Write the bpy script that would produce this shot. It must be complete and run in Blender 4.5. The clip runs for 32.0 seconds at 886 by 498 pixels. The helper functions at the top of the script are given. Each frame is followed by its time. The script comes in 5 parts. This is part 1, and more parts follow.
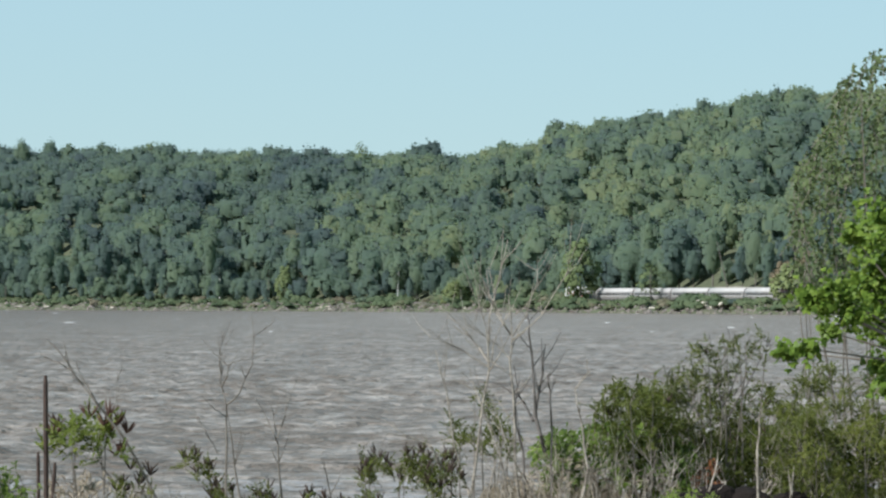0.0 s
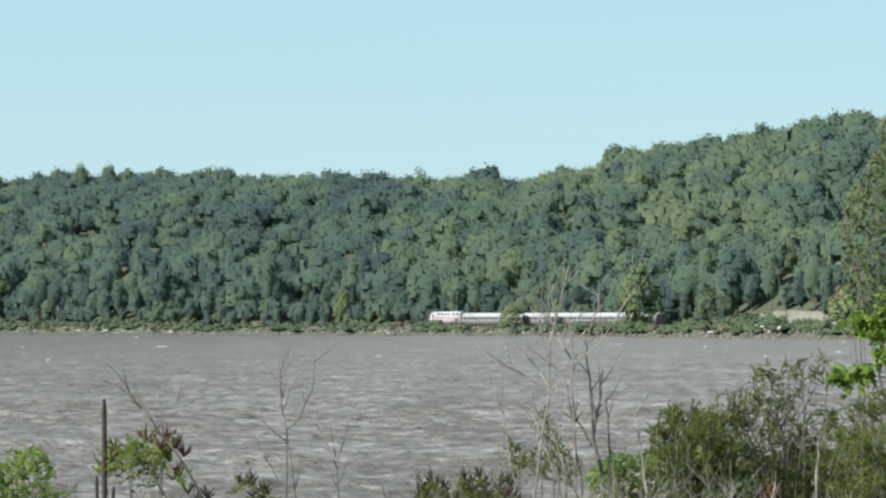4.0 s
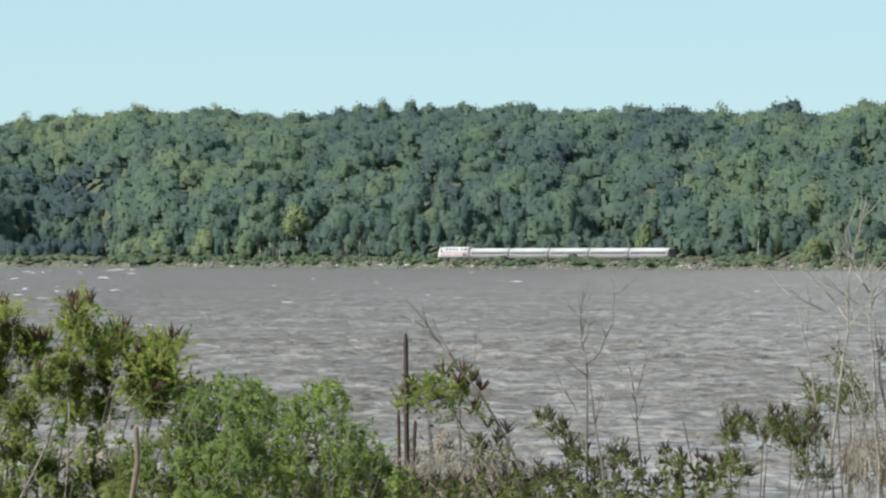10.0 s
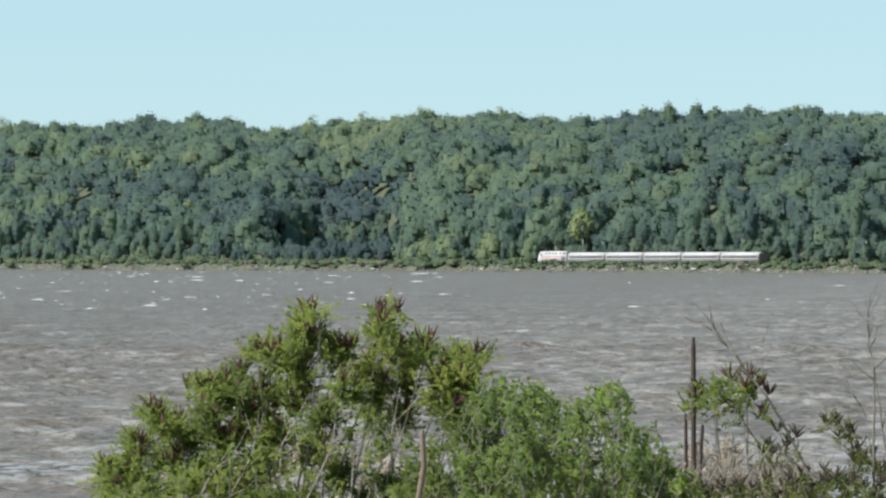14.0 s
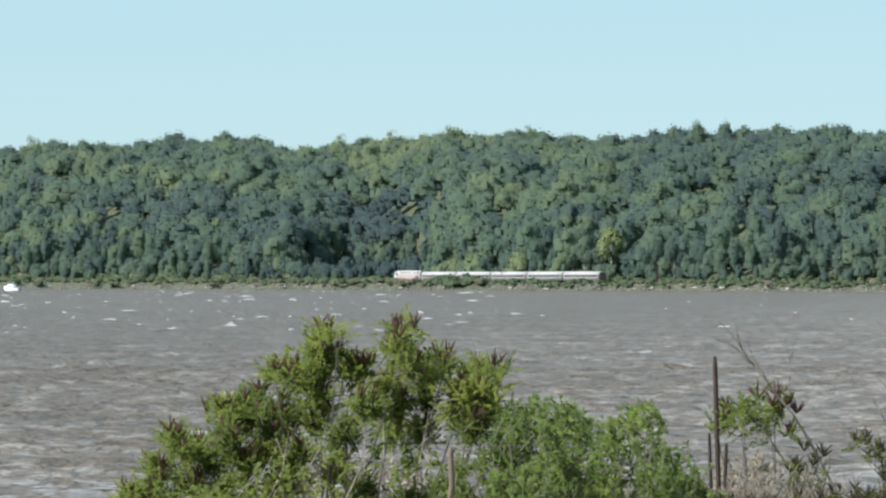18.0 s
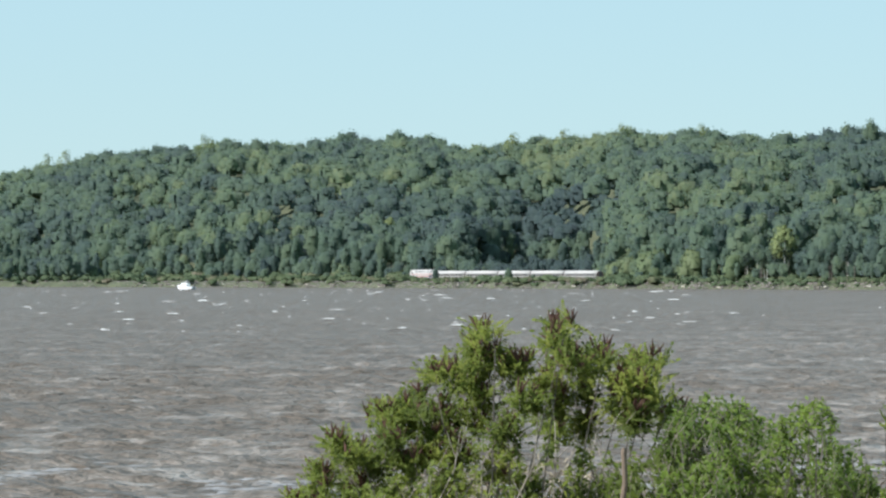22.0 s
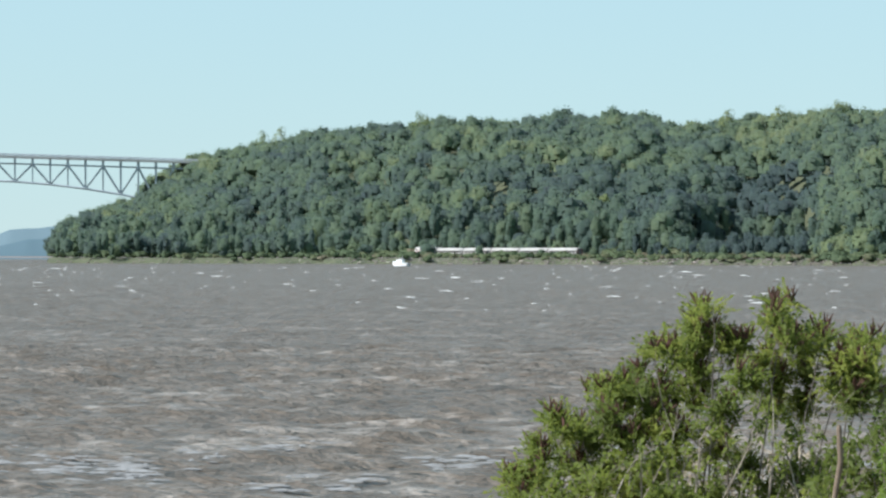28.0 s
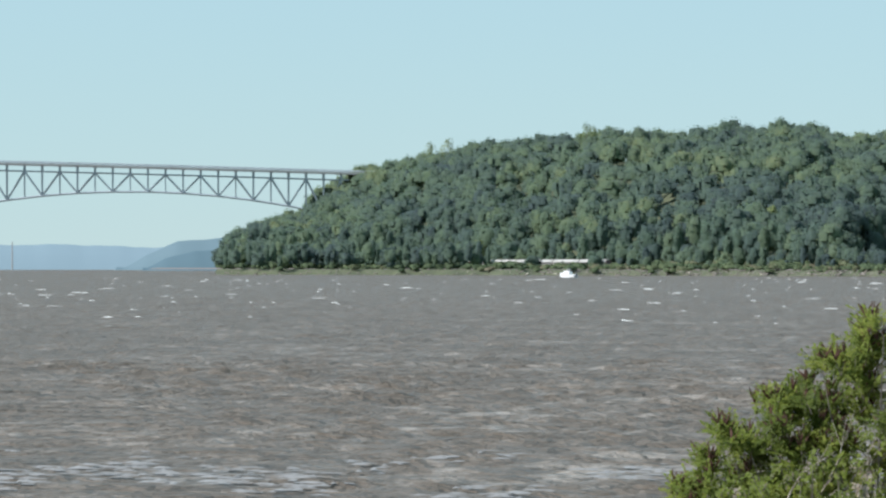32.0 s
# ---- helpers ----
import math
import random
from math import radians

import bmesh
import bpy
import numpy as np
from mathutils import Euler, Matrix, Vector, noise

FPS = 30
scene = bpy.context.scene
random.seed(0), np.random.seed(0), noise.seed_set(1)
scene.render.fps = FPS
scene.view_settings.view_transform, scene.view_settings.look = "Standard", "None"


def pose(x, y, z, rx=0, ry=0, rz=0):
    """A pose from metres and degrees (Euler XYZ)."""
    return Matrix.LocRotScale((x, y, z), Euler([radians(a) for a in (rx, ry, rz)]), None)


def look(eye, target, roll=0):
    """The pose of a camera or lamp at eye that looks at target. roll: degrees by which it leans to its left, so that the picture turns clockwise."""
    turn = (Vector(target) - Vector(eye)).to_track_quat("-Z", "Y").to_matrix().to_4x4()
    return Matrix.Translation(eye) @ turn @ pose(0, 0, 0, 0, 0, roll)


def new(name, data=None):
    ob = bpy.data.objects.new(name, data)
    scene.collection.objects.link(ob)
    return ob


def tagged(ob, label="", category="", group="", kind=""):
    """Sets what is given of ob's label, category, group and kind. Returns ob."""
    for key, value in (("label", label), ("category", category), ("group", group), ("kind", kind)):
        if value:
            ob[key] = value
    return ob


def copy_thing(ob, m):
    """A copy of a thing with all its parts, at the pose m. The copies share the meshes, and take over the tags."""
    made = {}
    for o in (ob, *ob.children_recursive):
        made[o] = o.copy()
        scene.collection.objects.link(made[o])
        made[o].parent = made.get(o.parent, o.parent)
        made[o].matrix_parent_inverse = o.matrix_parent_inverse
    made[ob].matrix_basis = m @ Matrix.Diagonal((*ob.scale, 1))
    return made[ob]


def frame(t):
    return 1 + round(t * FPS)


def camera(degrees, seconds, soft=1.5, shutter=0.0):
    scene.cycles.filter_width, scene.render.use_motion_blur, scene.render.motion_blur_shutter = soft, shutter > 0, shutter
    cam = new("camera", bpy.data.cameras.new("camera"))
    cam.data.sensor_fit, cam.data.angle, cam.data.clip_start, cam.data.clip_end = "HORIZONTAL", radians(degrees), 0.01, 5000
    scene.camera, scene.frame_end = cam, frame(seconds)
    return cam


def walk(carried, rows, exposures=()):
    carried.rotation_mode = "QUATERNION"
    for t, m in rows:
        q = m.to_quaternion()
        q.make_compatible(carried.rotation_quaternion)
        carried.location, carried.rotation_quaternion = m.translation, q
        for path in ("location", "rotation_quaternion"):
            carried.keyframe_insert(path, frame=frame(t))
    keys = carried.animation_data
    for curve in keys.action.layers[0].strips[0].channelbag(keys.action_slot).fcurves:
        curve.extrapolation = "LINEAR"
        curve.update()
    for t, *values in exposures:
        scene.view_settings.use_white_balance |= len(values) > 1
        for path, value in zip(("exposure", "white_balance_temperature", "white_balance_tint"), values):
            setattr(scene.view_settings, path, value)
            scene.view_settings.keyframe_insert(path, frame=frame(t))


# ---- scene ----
# The eye stands on a river bank, 4.4 m over the water, and pans to the left along the far shore.
# Bearings are degrees to the left of north (+y).
EYE = 4.4
LENS = 10.0
FOCAL = 784 / math.tan(radians(LENS / 2))

cam = camera(LENS, 32.0, soft=2.4)
PATH = [
    (0, -0.000, 0.542, -0.003), (0.5, 0.094, 0.370, 0.001), (1, 0.126, 0.292, -0.006), (1.5, 0.058, 0.274, -0.001),
    (2, -0.003, 0.331, 0.001), (2.5, 0.043, 0.490, -0.007), (3, 0.286, 0.687, 0.002), (3.5, 0.502, 0.818, 0.004),
    (5.5, 1.274, 0.795, 0.000), (6, 1.654, 0.789, -0.007), (6.5, 2.078, 0.733, -0.004), (7, 2.472, 0.592, -0.004),
    (7.5, 2.837, 0.434, -0.006), (8, 3.184, 0.284, 0.010), (8.5, 3.553, 0.214, 0.013), (9, 3.899, 0.169, 0.006),
    (9.5, 4.142, 0.121, 0.002), (10, 4.072, 0.074, -0.006), (10.5, 3.958, 0.074, -0.003), (11, 4.056, 0.135, 0.010),
    (11.5, 4.575, 0.219, 0.008), (12, 5.199, 0.237, 0.002), (12.5, 5.792, 0.195, -0.002), (13, 6.336, 0.122, -0.002),
    (13.5, 6.842, 0.089, 0.001), (14, 7.306, 0.116, -0.003), (14.5, 7.649, 0.194, -0.006), (16.5, 7.898, 0.056, 0.004),
    (17, 7.751, 0.078, -0.001), (17.5, 7.636, 0.173, -0.001), (18, 7.627, 0.330, -0.001), (18.5, 7.700, 0.452, 0.002),
    (19, 7.914, 0.506, 0.005), (19.5, 8.209, 0.529, 0.003), (20, 8.549, 0.529, 0.002), (20.5, 8.858, 0.482, 0.001),
    (21, 9.135, 0.459, -0.005), (21.5, 9.360, 0.385, 0.002), (22, 9.584, 0.315, 0.003), (22.5, 9.773, 0.257, -0.000),
    (23, 10.002, 0.213, -0.004), (23.5, 10.328, 0.191, -0.003), (24, 10.732, 0.169, 0.001), (24.5, 11.112, 0.166, 0.002),
    (25, 11.345, 0.150, -0.000), (25.5, 11.409, 0.083, -0.002), (27.5, 11.348, 0.004, 0.002), (28, 12.013, 0.051, 0.010),
    (28.5, 12.649, 0.096, -0.003), (29, 13.165, 0.111, -0.009), (29.5, 13.558, 0.094, -0.009), (30, 13.651, 0.056, -0.006),
    (30.5, 13.606, 0.040, -0.000), (31, 13.624, 0.069, 0.002), (31.5, 13.714, 0.136, 0.004), (32, 13.907, 0.180, 0.006),
]
walk(cam, [(t, pose(0, 0, EYE, 90 + pitch, 0, yaw) @ pose(0, 0, 0, 0, 0, roll)) for t, yaw, pitch, roll in PATH],
     exposures=[(0.0, 0.6, 5870, 14), (1.0, 0.76, 5870, 14), (3.5, 0.76, 5870, 14), (6.0, 0.54, 5870, 14), (7.0, 0.6, 5870, 14), (9.5, 0.77, 5870, 14), (24.0, 0.77, 5870, 14), (27.5, 0.78, 5870, 14), (28.3, 0.74, 5870, 14), (29.5, 0.64, 5870, 14), (32.0, 0.64, 5870, 14)])

# ---- light ----
SUN_AZ, SUN_EL = 114.0, 42.0     # the sun stands to the left and a little behind the eye
world = bpy.data.worlds.new("sky")
scene.world = world
world.use_nodes = True
wn = world.node_tree.nodes
sky = wn.new("ShaderNodeTexSky")
sky.sky_type = "NISHITA"
sky.sun_disc = False
sky.sun_elevation = radians(SUN_EL)
sky.sun_rotation = radians(-SUN_AZ)
sky.air_density, sky.dust_density, sky.ozone_density = 1.0, 0.0, 6.0
wn["Background"].inputs["Strength"].default_value = 0.078
clear = wn.new("ShaderNodeMix")
clear.data_type, clear.blend_type = "RGBA", "MULTIPLY"
clear.inputs["Factor"].default_value = 1.0
clear.inputs["B"].default_value = (0.94, 0.965, 0.93, 1)
world.node_tree.links.new(sky.outputs["Color"], clear.inputs["A"])
# thin even haze before the blue
haze = wn.new("ShaderNodeMix")
haze.data_type = "RGBA"
haze.inputs["Factor"].default_value = 0.68
haze.inputs["B"].default_value = (4.12, 5.82, 5.68, 1)
world.node_tree.links.new(clear.outputs["Result"], haze.inputs["A"])
world.node_tree.links.new(haze.outputs["Result"], wn["Background"].inputs["Color"])
sun = new("sun", bpy.data.lights.new("sun", "SUN"))
sun.data.energy, sun.data.angle, sun.data.color = 4.2, radians(1.5), (1.0, 0.95, 0.86)
sa, se = radians(SUN_AZ), radians(SUN_EL)
sun.matrix_world = look((0, 0, 200), Vector((0, 0, 200)) - Vector((-math.sin(sa) * math.cos(se), math.cos(sa) * math.cos(se), math.sin(se))))

# ---- materials ----
def mat(name, rough=0.8, metal=0.0):
    m = bpy.data.materials.new(name)
    m.use_nodes = True
    b = m.node_tree.nodes["Principled BSDF"]
    b.inputs["Roughness"].default_value = rough
    b.inputs["Metallic"].default_value = metal
    return m, m.node_tree.nodes, m.node_tree.links, b


def ramp(nodes, stops):
    r = nodes.new("ShaderNodeValToRGB")
    el = r.color_ramp.elements
    while len(el) < len(stops):
        el.new(0.5)
    for s, (p, c) in zip(el, stops):
        s.position, s.color = p, (*c, 1)
    return r


def noisy(name, dark, light, scale, rough=0.8, metal=0.0, bump=0.0, fine=6.0, detail=4.0, spec=None):
    """Two scales of mottling between two colours, with a fine relief."""
    m, n, l, b = mat(name, rough, metal)
    co = n.new("ShaderNodeTexCoord")
    n1, n2 = n.new("ShaderNodeTexNoise"), n.new("ShaderNodeTexNoise")
    n1.inputs["Scale"].default_value, n1.inputs["Detail"].default_value = scale, detail
    n2.inputs["Scale"].default_value, n2.inputs["Detail"].default_value = scale * fine, detail
    mix = n.new("ShaderNodeMath")
    mix.operation = "ADD"
    l.new(co.outputs["Object"], n1.inputs["Vector"])
    l.new(co.outputs["Object"], n2.inputs["Vector"])
    half = n.new("ShaderNodeMath")
    half.operation, half.inputs[1].default_value = "MULTIPLY", 0.5
    l.new(n1.outputs["Fac"], mix.inputs[0])
    l.new(n2.outputs["Fac"], mix.inputs[1])
    l.new(mix.outputs[0], half.inputs[0])
    r = ramp(n, [(0.32, dark), (0.68, light)])
    l.new(half.outputs[0], r.inputs["Fac"])
    l.new(r.outputs["Color"], b.inputs["Base Color"])
    if spec is not None:
        b.inputs["Specular IOR Level"].default_value = spec
    if bump:
        bp = n.new("ShaderNodeBump")
        bp.inputs["Strength"].default_value, bp.inputs["Distance"].default_value = 1.0, bump
        l.new(half.outputs[0], bp.inputs["Height"])
        l.new(bp.outputs["Normal"], b.inputs["Normal"])
    return m


def leafy(name, stops, source="object", gloss=0.55, through_light=0.25, spread=0.35, grain=0.0, haze_sheen=0.0):
    """Foliage: the hue of the plant, from the object or its own attribute, varied leaf by leaf; thin leaves let some light through."""
    m, n, l, b = mat(name, gloss)
    b.inputs["Specular IOR Level"].default_value = 0.12
    # a bluish sheen laid on the leaves to imitate distance haze
    b.inputs["Sheen Weight"].default_value, b.inputs["Sheen Roughness"].default_value = haze_sheen, 0.6
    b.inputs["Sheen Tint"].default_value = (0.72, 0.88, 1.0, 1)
    if source == "object":
        own = n.new("ShaderNodeObjectInfo").outputs["Random"]
    else:
        at = n.new("ShaderNodeAttribute")
        at.attribute_name = source
        own = at.outputs["Fac"]
    isl = n.new("ShaderNodeNewGeometry").outputs["Random Per Island"]
    ma = n.new("ShaderNodeMath")
    ma.operation = "MULTIPLY_ADD"
    ma.inputs[1].default_value, ma.inputs[2].default_value = spread, -spread / 2
    l.new(isl, ma.inputs[0])
    ad = n.new("ShaderNodeMath")
    ad.operation, ad.use_clamp = "ADD", True
    l.new(own, ad.inputs[0])
    l.new(ma.outputs[0], ad.inputs[1])
    r = ramp(n, stops)
    if grain:
        # masses of leaves: a finer mottling and relief over each crown
        co, tx, mm = n.new("ShaderNodeTexCoord"), n.new("ShaderNodeTexNoise"), n.new("ShaderNodeMath")
        tx.inputs["Scale"].default_value, tx.inputs["Detail"].default_value, tx.inputs["Roughness"].default_value = 0.9, 5, 0.7
        l.new(co.outputs["Object"], tx.inputs["Vector"])
        mm.operation = "MULTIPLY_ADD"
        mm.inputs[1].default_value, mm.inputs[2].default_value = grain, -grain / 2
        l.new(tx.outputs["Fac"], mm.inputs[0])
        a2 = n.new("ShaderNodeMath")
        a2.operation, a2.use_clamp = "ADD", True
        l.new(ad.outputs[0], a2.inputs[0])
        l.new(mm.outputs[0], a2.inputs[1])
        ad = a2
        bp = n.new("ShaderNodeBump")
        bp.inputs["Strength"].default_value, bp.inputs["Distance"].default_value = 0.9, 0.6
        l.new(tx.outputs["Fac"], bp.inputs["Height"])
        l.new(bp.outputs["Normal"], b.inputs["Normal"])
    l.new(ad.outputs[0], r.inputs["Fac"])
    l.new(r.outputs["Color"], b.inputs["Base Color"])
    if through_light:
        tr = n.new("ShaderNodeBsdfTranslucent")
        l.new(r.outputs["Color"], tr.inputs["Color"])
        mx = n.new("ShaderNodeMixShader")
        mx.inputs["Fac"].default_value = through_light
        l.new(b.outputs[0], mx.inputs[1])
        l.new(tr.outputs[0], mx.inputs[2])
        l.new(mx.outputs[0], n["Material Output"].inputs["Surface"])
    return m


# far leaf colours carry extra blue, distance haze mixed into them
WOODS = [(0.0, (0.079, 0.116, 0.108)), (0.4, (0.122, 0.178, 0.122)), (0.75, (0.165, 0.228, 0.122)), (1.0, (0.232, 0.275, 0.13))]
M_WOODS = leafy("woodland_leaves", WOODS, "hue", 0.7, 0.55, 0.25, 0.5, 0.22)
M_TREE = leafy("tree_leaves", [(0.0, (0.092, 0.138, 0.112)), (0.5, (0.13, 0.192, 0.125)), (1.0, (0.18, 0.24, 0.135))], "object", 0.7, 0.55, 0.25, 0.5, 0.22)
M_BRUSH = leafy("brush_leaves", [(0.0, (0.08, 0.112, 0.06)), (0.5, (0.11, 0.145, 0.072)), (0.8, (0.135, 0.142, 0.08)), (1.0, (0.178, 0.16, 0.11))], "hue", 0.7, 0.3, 0.3)
M_YELLOWISH = leafy("pale_leaves", [(0.0, (0.15, 0.197, 0.085)), (1.0, (0.215, 0.255, 0.105))], "object", 0.6, 0.3, 0.4)
M_OLIVETREE = leafy("olive_tree_leaves", [(0.0, (0.10, 0.145, 0.075)), (1.0, (0.15, 0.185, 0.09))], "object", 0.6, 0.3, 0.2)
M_BARK = noisy("bark", (0.10, 0.085, 0.07), (0.22, 0.19, 0.16), 3.0, 0.9, bump=0.02)
M_PALEBARK = noisy("pale_bark", (0.45, 0.43, 0.38), (0.7, 0.68, 0.62), 2.0, 0.9)
M_EARTH = noisy("earth", (0.05, 0.06, 0.03), (0.10, 0.11, 0.055), 0.08, 0.95)
M_BANK = noisy("bank_soil", (0.12, 0.1, 0.07), (0.24, 0.2, 0.15), 0.3, 0.95, bump=0.05)
M_ROCK = noisy("riprap_stone", (0.09, 0.076, 0.065), (0.29, 0.25, 0.215), 0.5, 0.9, bump=0.05)
M_PALEROCK = noisy("pale_stone", (0.4, 0.36, 0.29), (0.62, 0.56, 0.46), 0.7, 0.9)

# ---- geometry helpers ----
def part(name, bm, material, parent=None, label=""):
    """A bmesh as one mesh object, under a thing or a part."""
    me = bpy.data.meshes.new(name)
    bm.to_mesh(me)
    bm.free()
    me.materials.append(material)
    ob = new(name, me)
    ob.parent = parent
    if label:
        ob["label"] = label
    return ob


def quads(name, q, material, parent=None, hue=None, label="", normals=None, kind=""):
    """An array of quads, n x 4 x 3, as one mesh object; hue: a value for each quad; normals: the way each clump faces."""
    q = np.asarray(q, dtype=np.float32)
    n = len(q)
    me = bpy.data.meshes.new(name)
    me.vertices.add(4 * n)
    me.vertices.foreach_set("co", q.reshape(-1))
    me.loops.add(4 * n)
    me.loops.foreach_set("vertex_index", np.arange(4 * n, dtype=np.int32))
    me.polygons.add(n)
    me.polygons.foreach_set("loop_start", np.arange(0, 4 * n, 4, dtype=np.int32))
    me.polygons.foreach_set("loop_total", np.full(n, 4, dtype=np.int32))
    if hue is not None:
        at = me.attributes.new("hue", "FLOAT", "FACE")
        at.data.foreach_set("value", np.asarray(hue, dtype=np.float32))
    me.update(calc_edges=True)
    if normals is not None:
        me.polygons.foreach_set("use_smooth", np.ones(n, dtype=bool))
        at = me.attributes.new("custom_normal", "FLOAT_VECTOR", "CORNER")
        at.data.foreach_set("vector", np.asarray(normals, dtype=np.float32).reshape(-1) if np.ndim(normals) == 3 else np.repeat(np.asarray(normals, dtype=np.float32), 4, axis=0).reshape(-1))
    me.materials.append(material)
    ob = new(name, me)
    ob.parent = parent
    if label:
        ob["label"] = label
    if kind:
        ob["kind"] = kind
    return ob


def ground_mesh(name, grid, material):
    """A sheet from a rows x columns x 3 array."""
    r, c = grid.shape[:2]
    idx = np.arange(r * c).reshape(r, c)
    faces = np.stack([idx[:-1, :-1], idx[:-1, 1:], idx[1:, 1:], idx[1:, :-1]], -1).reshape(-1, 4)
    me = bpy.data.meshes.new(name)
    me.vertices.add(r * c)
    me.vertices.foreach_set("co", grid.astype(np.float32).reshape(-1))
    n = len(faces)
    me.loops.add(4 * n)
    me.loops.foreach_set("vertex_index", faces.astype(np.int32).reshape(-1))
    me.polygons.add(n)
    me.polygons.foreach_set("loop_start", np.arange(0, 4 * n, 4, dtype=np.int32))
    me.polygons.foreach_set("loop_total", np.full(n, 4, dtype=np.int32))
    me.polygons.foreach_set("use_smooth", np.ones(n, dtype=bool))
    me.update(calc_edges=True)
    me.materials.append(material)
    return new(name, me)


def box(bm, x0, x1, y0, y1, z0, z1, bev=0.0):
    m = Matrix.Translation(((x0 + x1) / 2, (y0 + y1) / 2, (z0 + z1) / 2)) @ Matrix.Diagonal((x1 - x0, y1 - y0, z1 - z0, 1))
    r = bmesh.ops.create_cube(bm, size=1, matrix=m)
    if bev:
        es = list({e for v in r["verts"] for e in v.link_edges})
        bmesh.ops.bevel(bm, geom=es, offset=bev, segments=2, affect="EDGES")


def tube(bm, pts, radii, sides=6):
    """A tapered round stem along points."""
    rings = []
    for i, p in enumerate(pts):
        p = Vector(p)
        d = (Vector(pts[min(i + 1, len(pts) - 1)]) - Vector(pts[max(i - 1, 0)])).normalized()
        s = d.cross(Vector((0.31, 0.95, 0.07))).normalized()
        u = d.cross(s)
        rings.append([bm.verts.new(p + radii[i] * (math.cos(k * math.tau / sides) * s + math.sin(k * math.tau / sides) * u)) for k in range(sides)])
    for a, b in zip(rings, rings[1:]):
        for k in range(sides):
            bm.faces.new((a[k], a[(k + 1) % sides], b[(k + 1) % sides], b[k]))
    bm.faces.new(rings[-1])


def spot(bearing, dist, z=0.0):
    b = radians(bearing)
    return Vector((-dist * math.sin(b), dist * math.cos(b), z))


# ---- the far shore in plan: bearing against distance ----
def run(bearing):
    """Metres of railway to a degree of bearing."""
    return 58.19 - 0.779 * bearing + 0.2549 * bearing * bearing


STEP = 0.05
BEAR = np.arange(-9.0, 19.01, STEP)
TRACK = np.zeros_like(BEAR)
at25 = int(np.argmin(abs(BEAR - 2.5)))
TRACK[at25] = 1620.0
for i in range(at25, len(BEAR) - 1):
    TRACK[i + 1] = TRACK[i] + STEP * math.sqrt(max(run(BEAR[i]) ** 2 - radians(TRACK[i]) ** 2, 0))
for i in range(at25, 0, -1):
    TRACK[i - 1] = TRACK[i] - STEP * math.sqrt(max(run(BEAR[i]) ** 2 - radians(TRACK[i]) ** 2, 0))
ALONG = np.concatenate([[0], np.cumsum(np.hypot(np.diff(TRACK), radians(STEP) * TRACK[1:]))])
ALONG -= ALONG[int(np.argmin(abs(BEAR + 6)))]


def track_d(b):
    return np.interp(b, BEAR, TRACK)


def shore_d(b):
    """Distance of the water's edge: close before the line, then a wooded flat grows before it."""
    wide = np.interp(b, [-9, -2, 0, 3, 8, 11, 13, 16.4], [28, 28, 30, 30, 40, 70, 130, 300])
    return track_d(b) - wide + 5 * np.sin(b * 9.0) + 3 * np.sin(b * 23.0 + 1)


# the top of the woods against the sky: bearing, elevation in degrees
SKY_B = [-9.0, -5.0, -3.8, -3.2, -2.6, -2.0, -1.4, -0.9, -0.1, 0.8, 2.2, 3.2, 4.0, 5.0, 5.6, 6.6, 7.4, 8.0, 8.6, 9.4, 10.1, 11.2, 12.2, 13.2, 13.7, 14.3, 14.8, 15.02, 15.34, 15.45, 15.92, 16.2, 16.35, 16.45]
SKY_E = [2.4, 2.40, 2.36, 2.22, 2.2, 2.08, 1.92, 1.78, 1.66, 1.69, 1.72, 1.71, 1.69, 1.72, 1.66, 1.66, 1.68, 1.63, 1.58, 1.57, 1.64, 1.57, 1.53, 1.47, 1.40, 1.24, 1.16, 1.04, 0.86, 0.66, 0.57, 0.4, 0.28, 0.1]
RIDGE = 300.0


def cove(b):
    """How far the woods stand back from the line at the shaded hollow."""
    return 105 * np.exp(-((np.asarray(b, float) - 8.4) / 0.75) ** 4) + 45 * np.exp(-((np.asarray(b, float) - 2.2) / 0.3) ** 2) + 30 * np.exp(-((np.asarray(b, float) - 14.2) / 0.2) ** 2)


TALL = 15.8


def crest(b):
    """Ground height of the ridge behind the line."""
    d = track_d(b) + RIDGE
    uneven = np.array([2.6 * noise.noise(Vector((v * 1.7, 0.4, 0))) + 2.0 * noise.noise(Vector((v * 4.3, 7.0, 0))) for v in np.atleast_1d(b).ravel()]).reshape(np.shape(b)) * np.clip((15.2 - np.asarray(b, float)) / 0.8, 0, 1)
    return uneven + np.maximum(EYE + d * np.tan(np.radians(np.interp(b, SKY_B, SKY_E))) - TALL, 1.0)


def land_z(b, d):
    """Height of the land at a bearing and distance."""
    b, d = np.asarray(b, float), np.asarray(d, float)
    back = d - track_d(b)
    front = np.clip((d - shore_d(b)) / 12.0, -1, 1)
    bank = np.where(front > 0, 2.4 * front, 3.0 * front)
    s = np.clip((back - 14 - cove(b)) / (RIDGE - 14 - cove(b)), 0, 1)
    rise = (s ** 0.85) * (crest(b) - 2.4)
    over = np.clip((back - RIDGE) / 300, 0, 1)
    gullies = 3.0 * np.sin(b * 6.0 + back * 0.02) * np.clip(s * 3, 0, 1) * np.clip((1 - s) * 2.5, 0, 1)
    return bank + np.where(front >= 1, rise + gullies * (1 - over), 0) - 12 * over


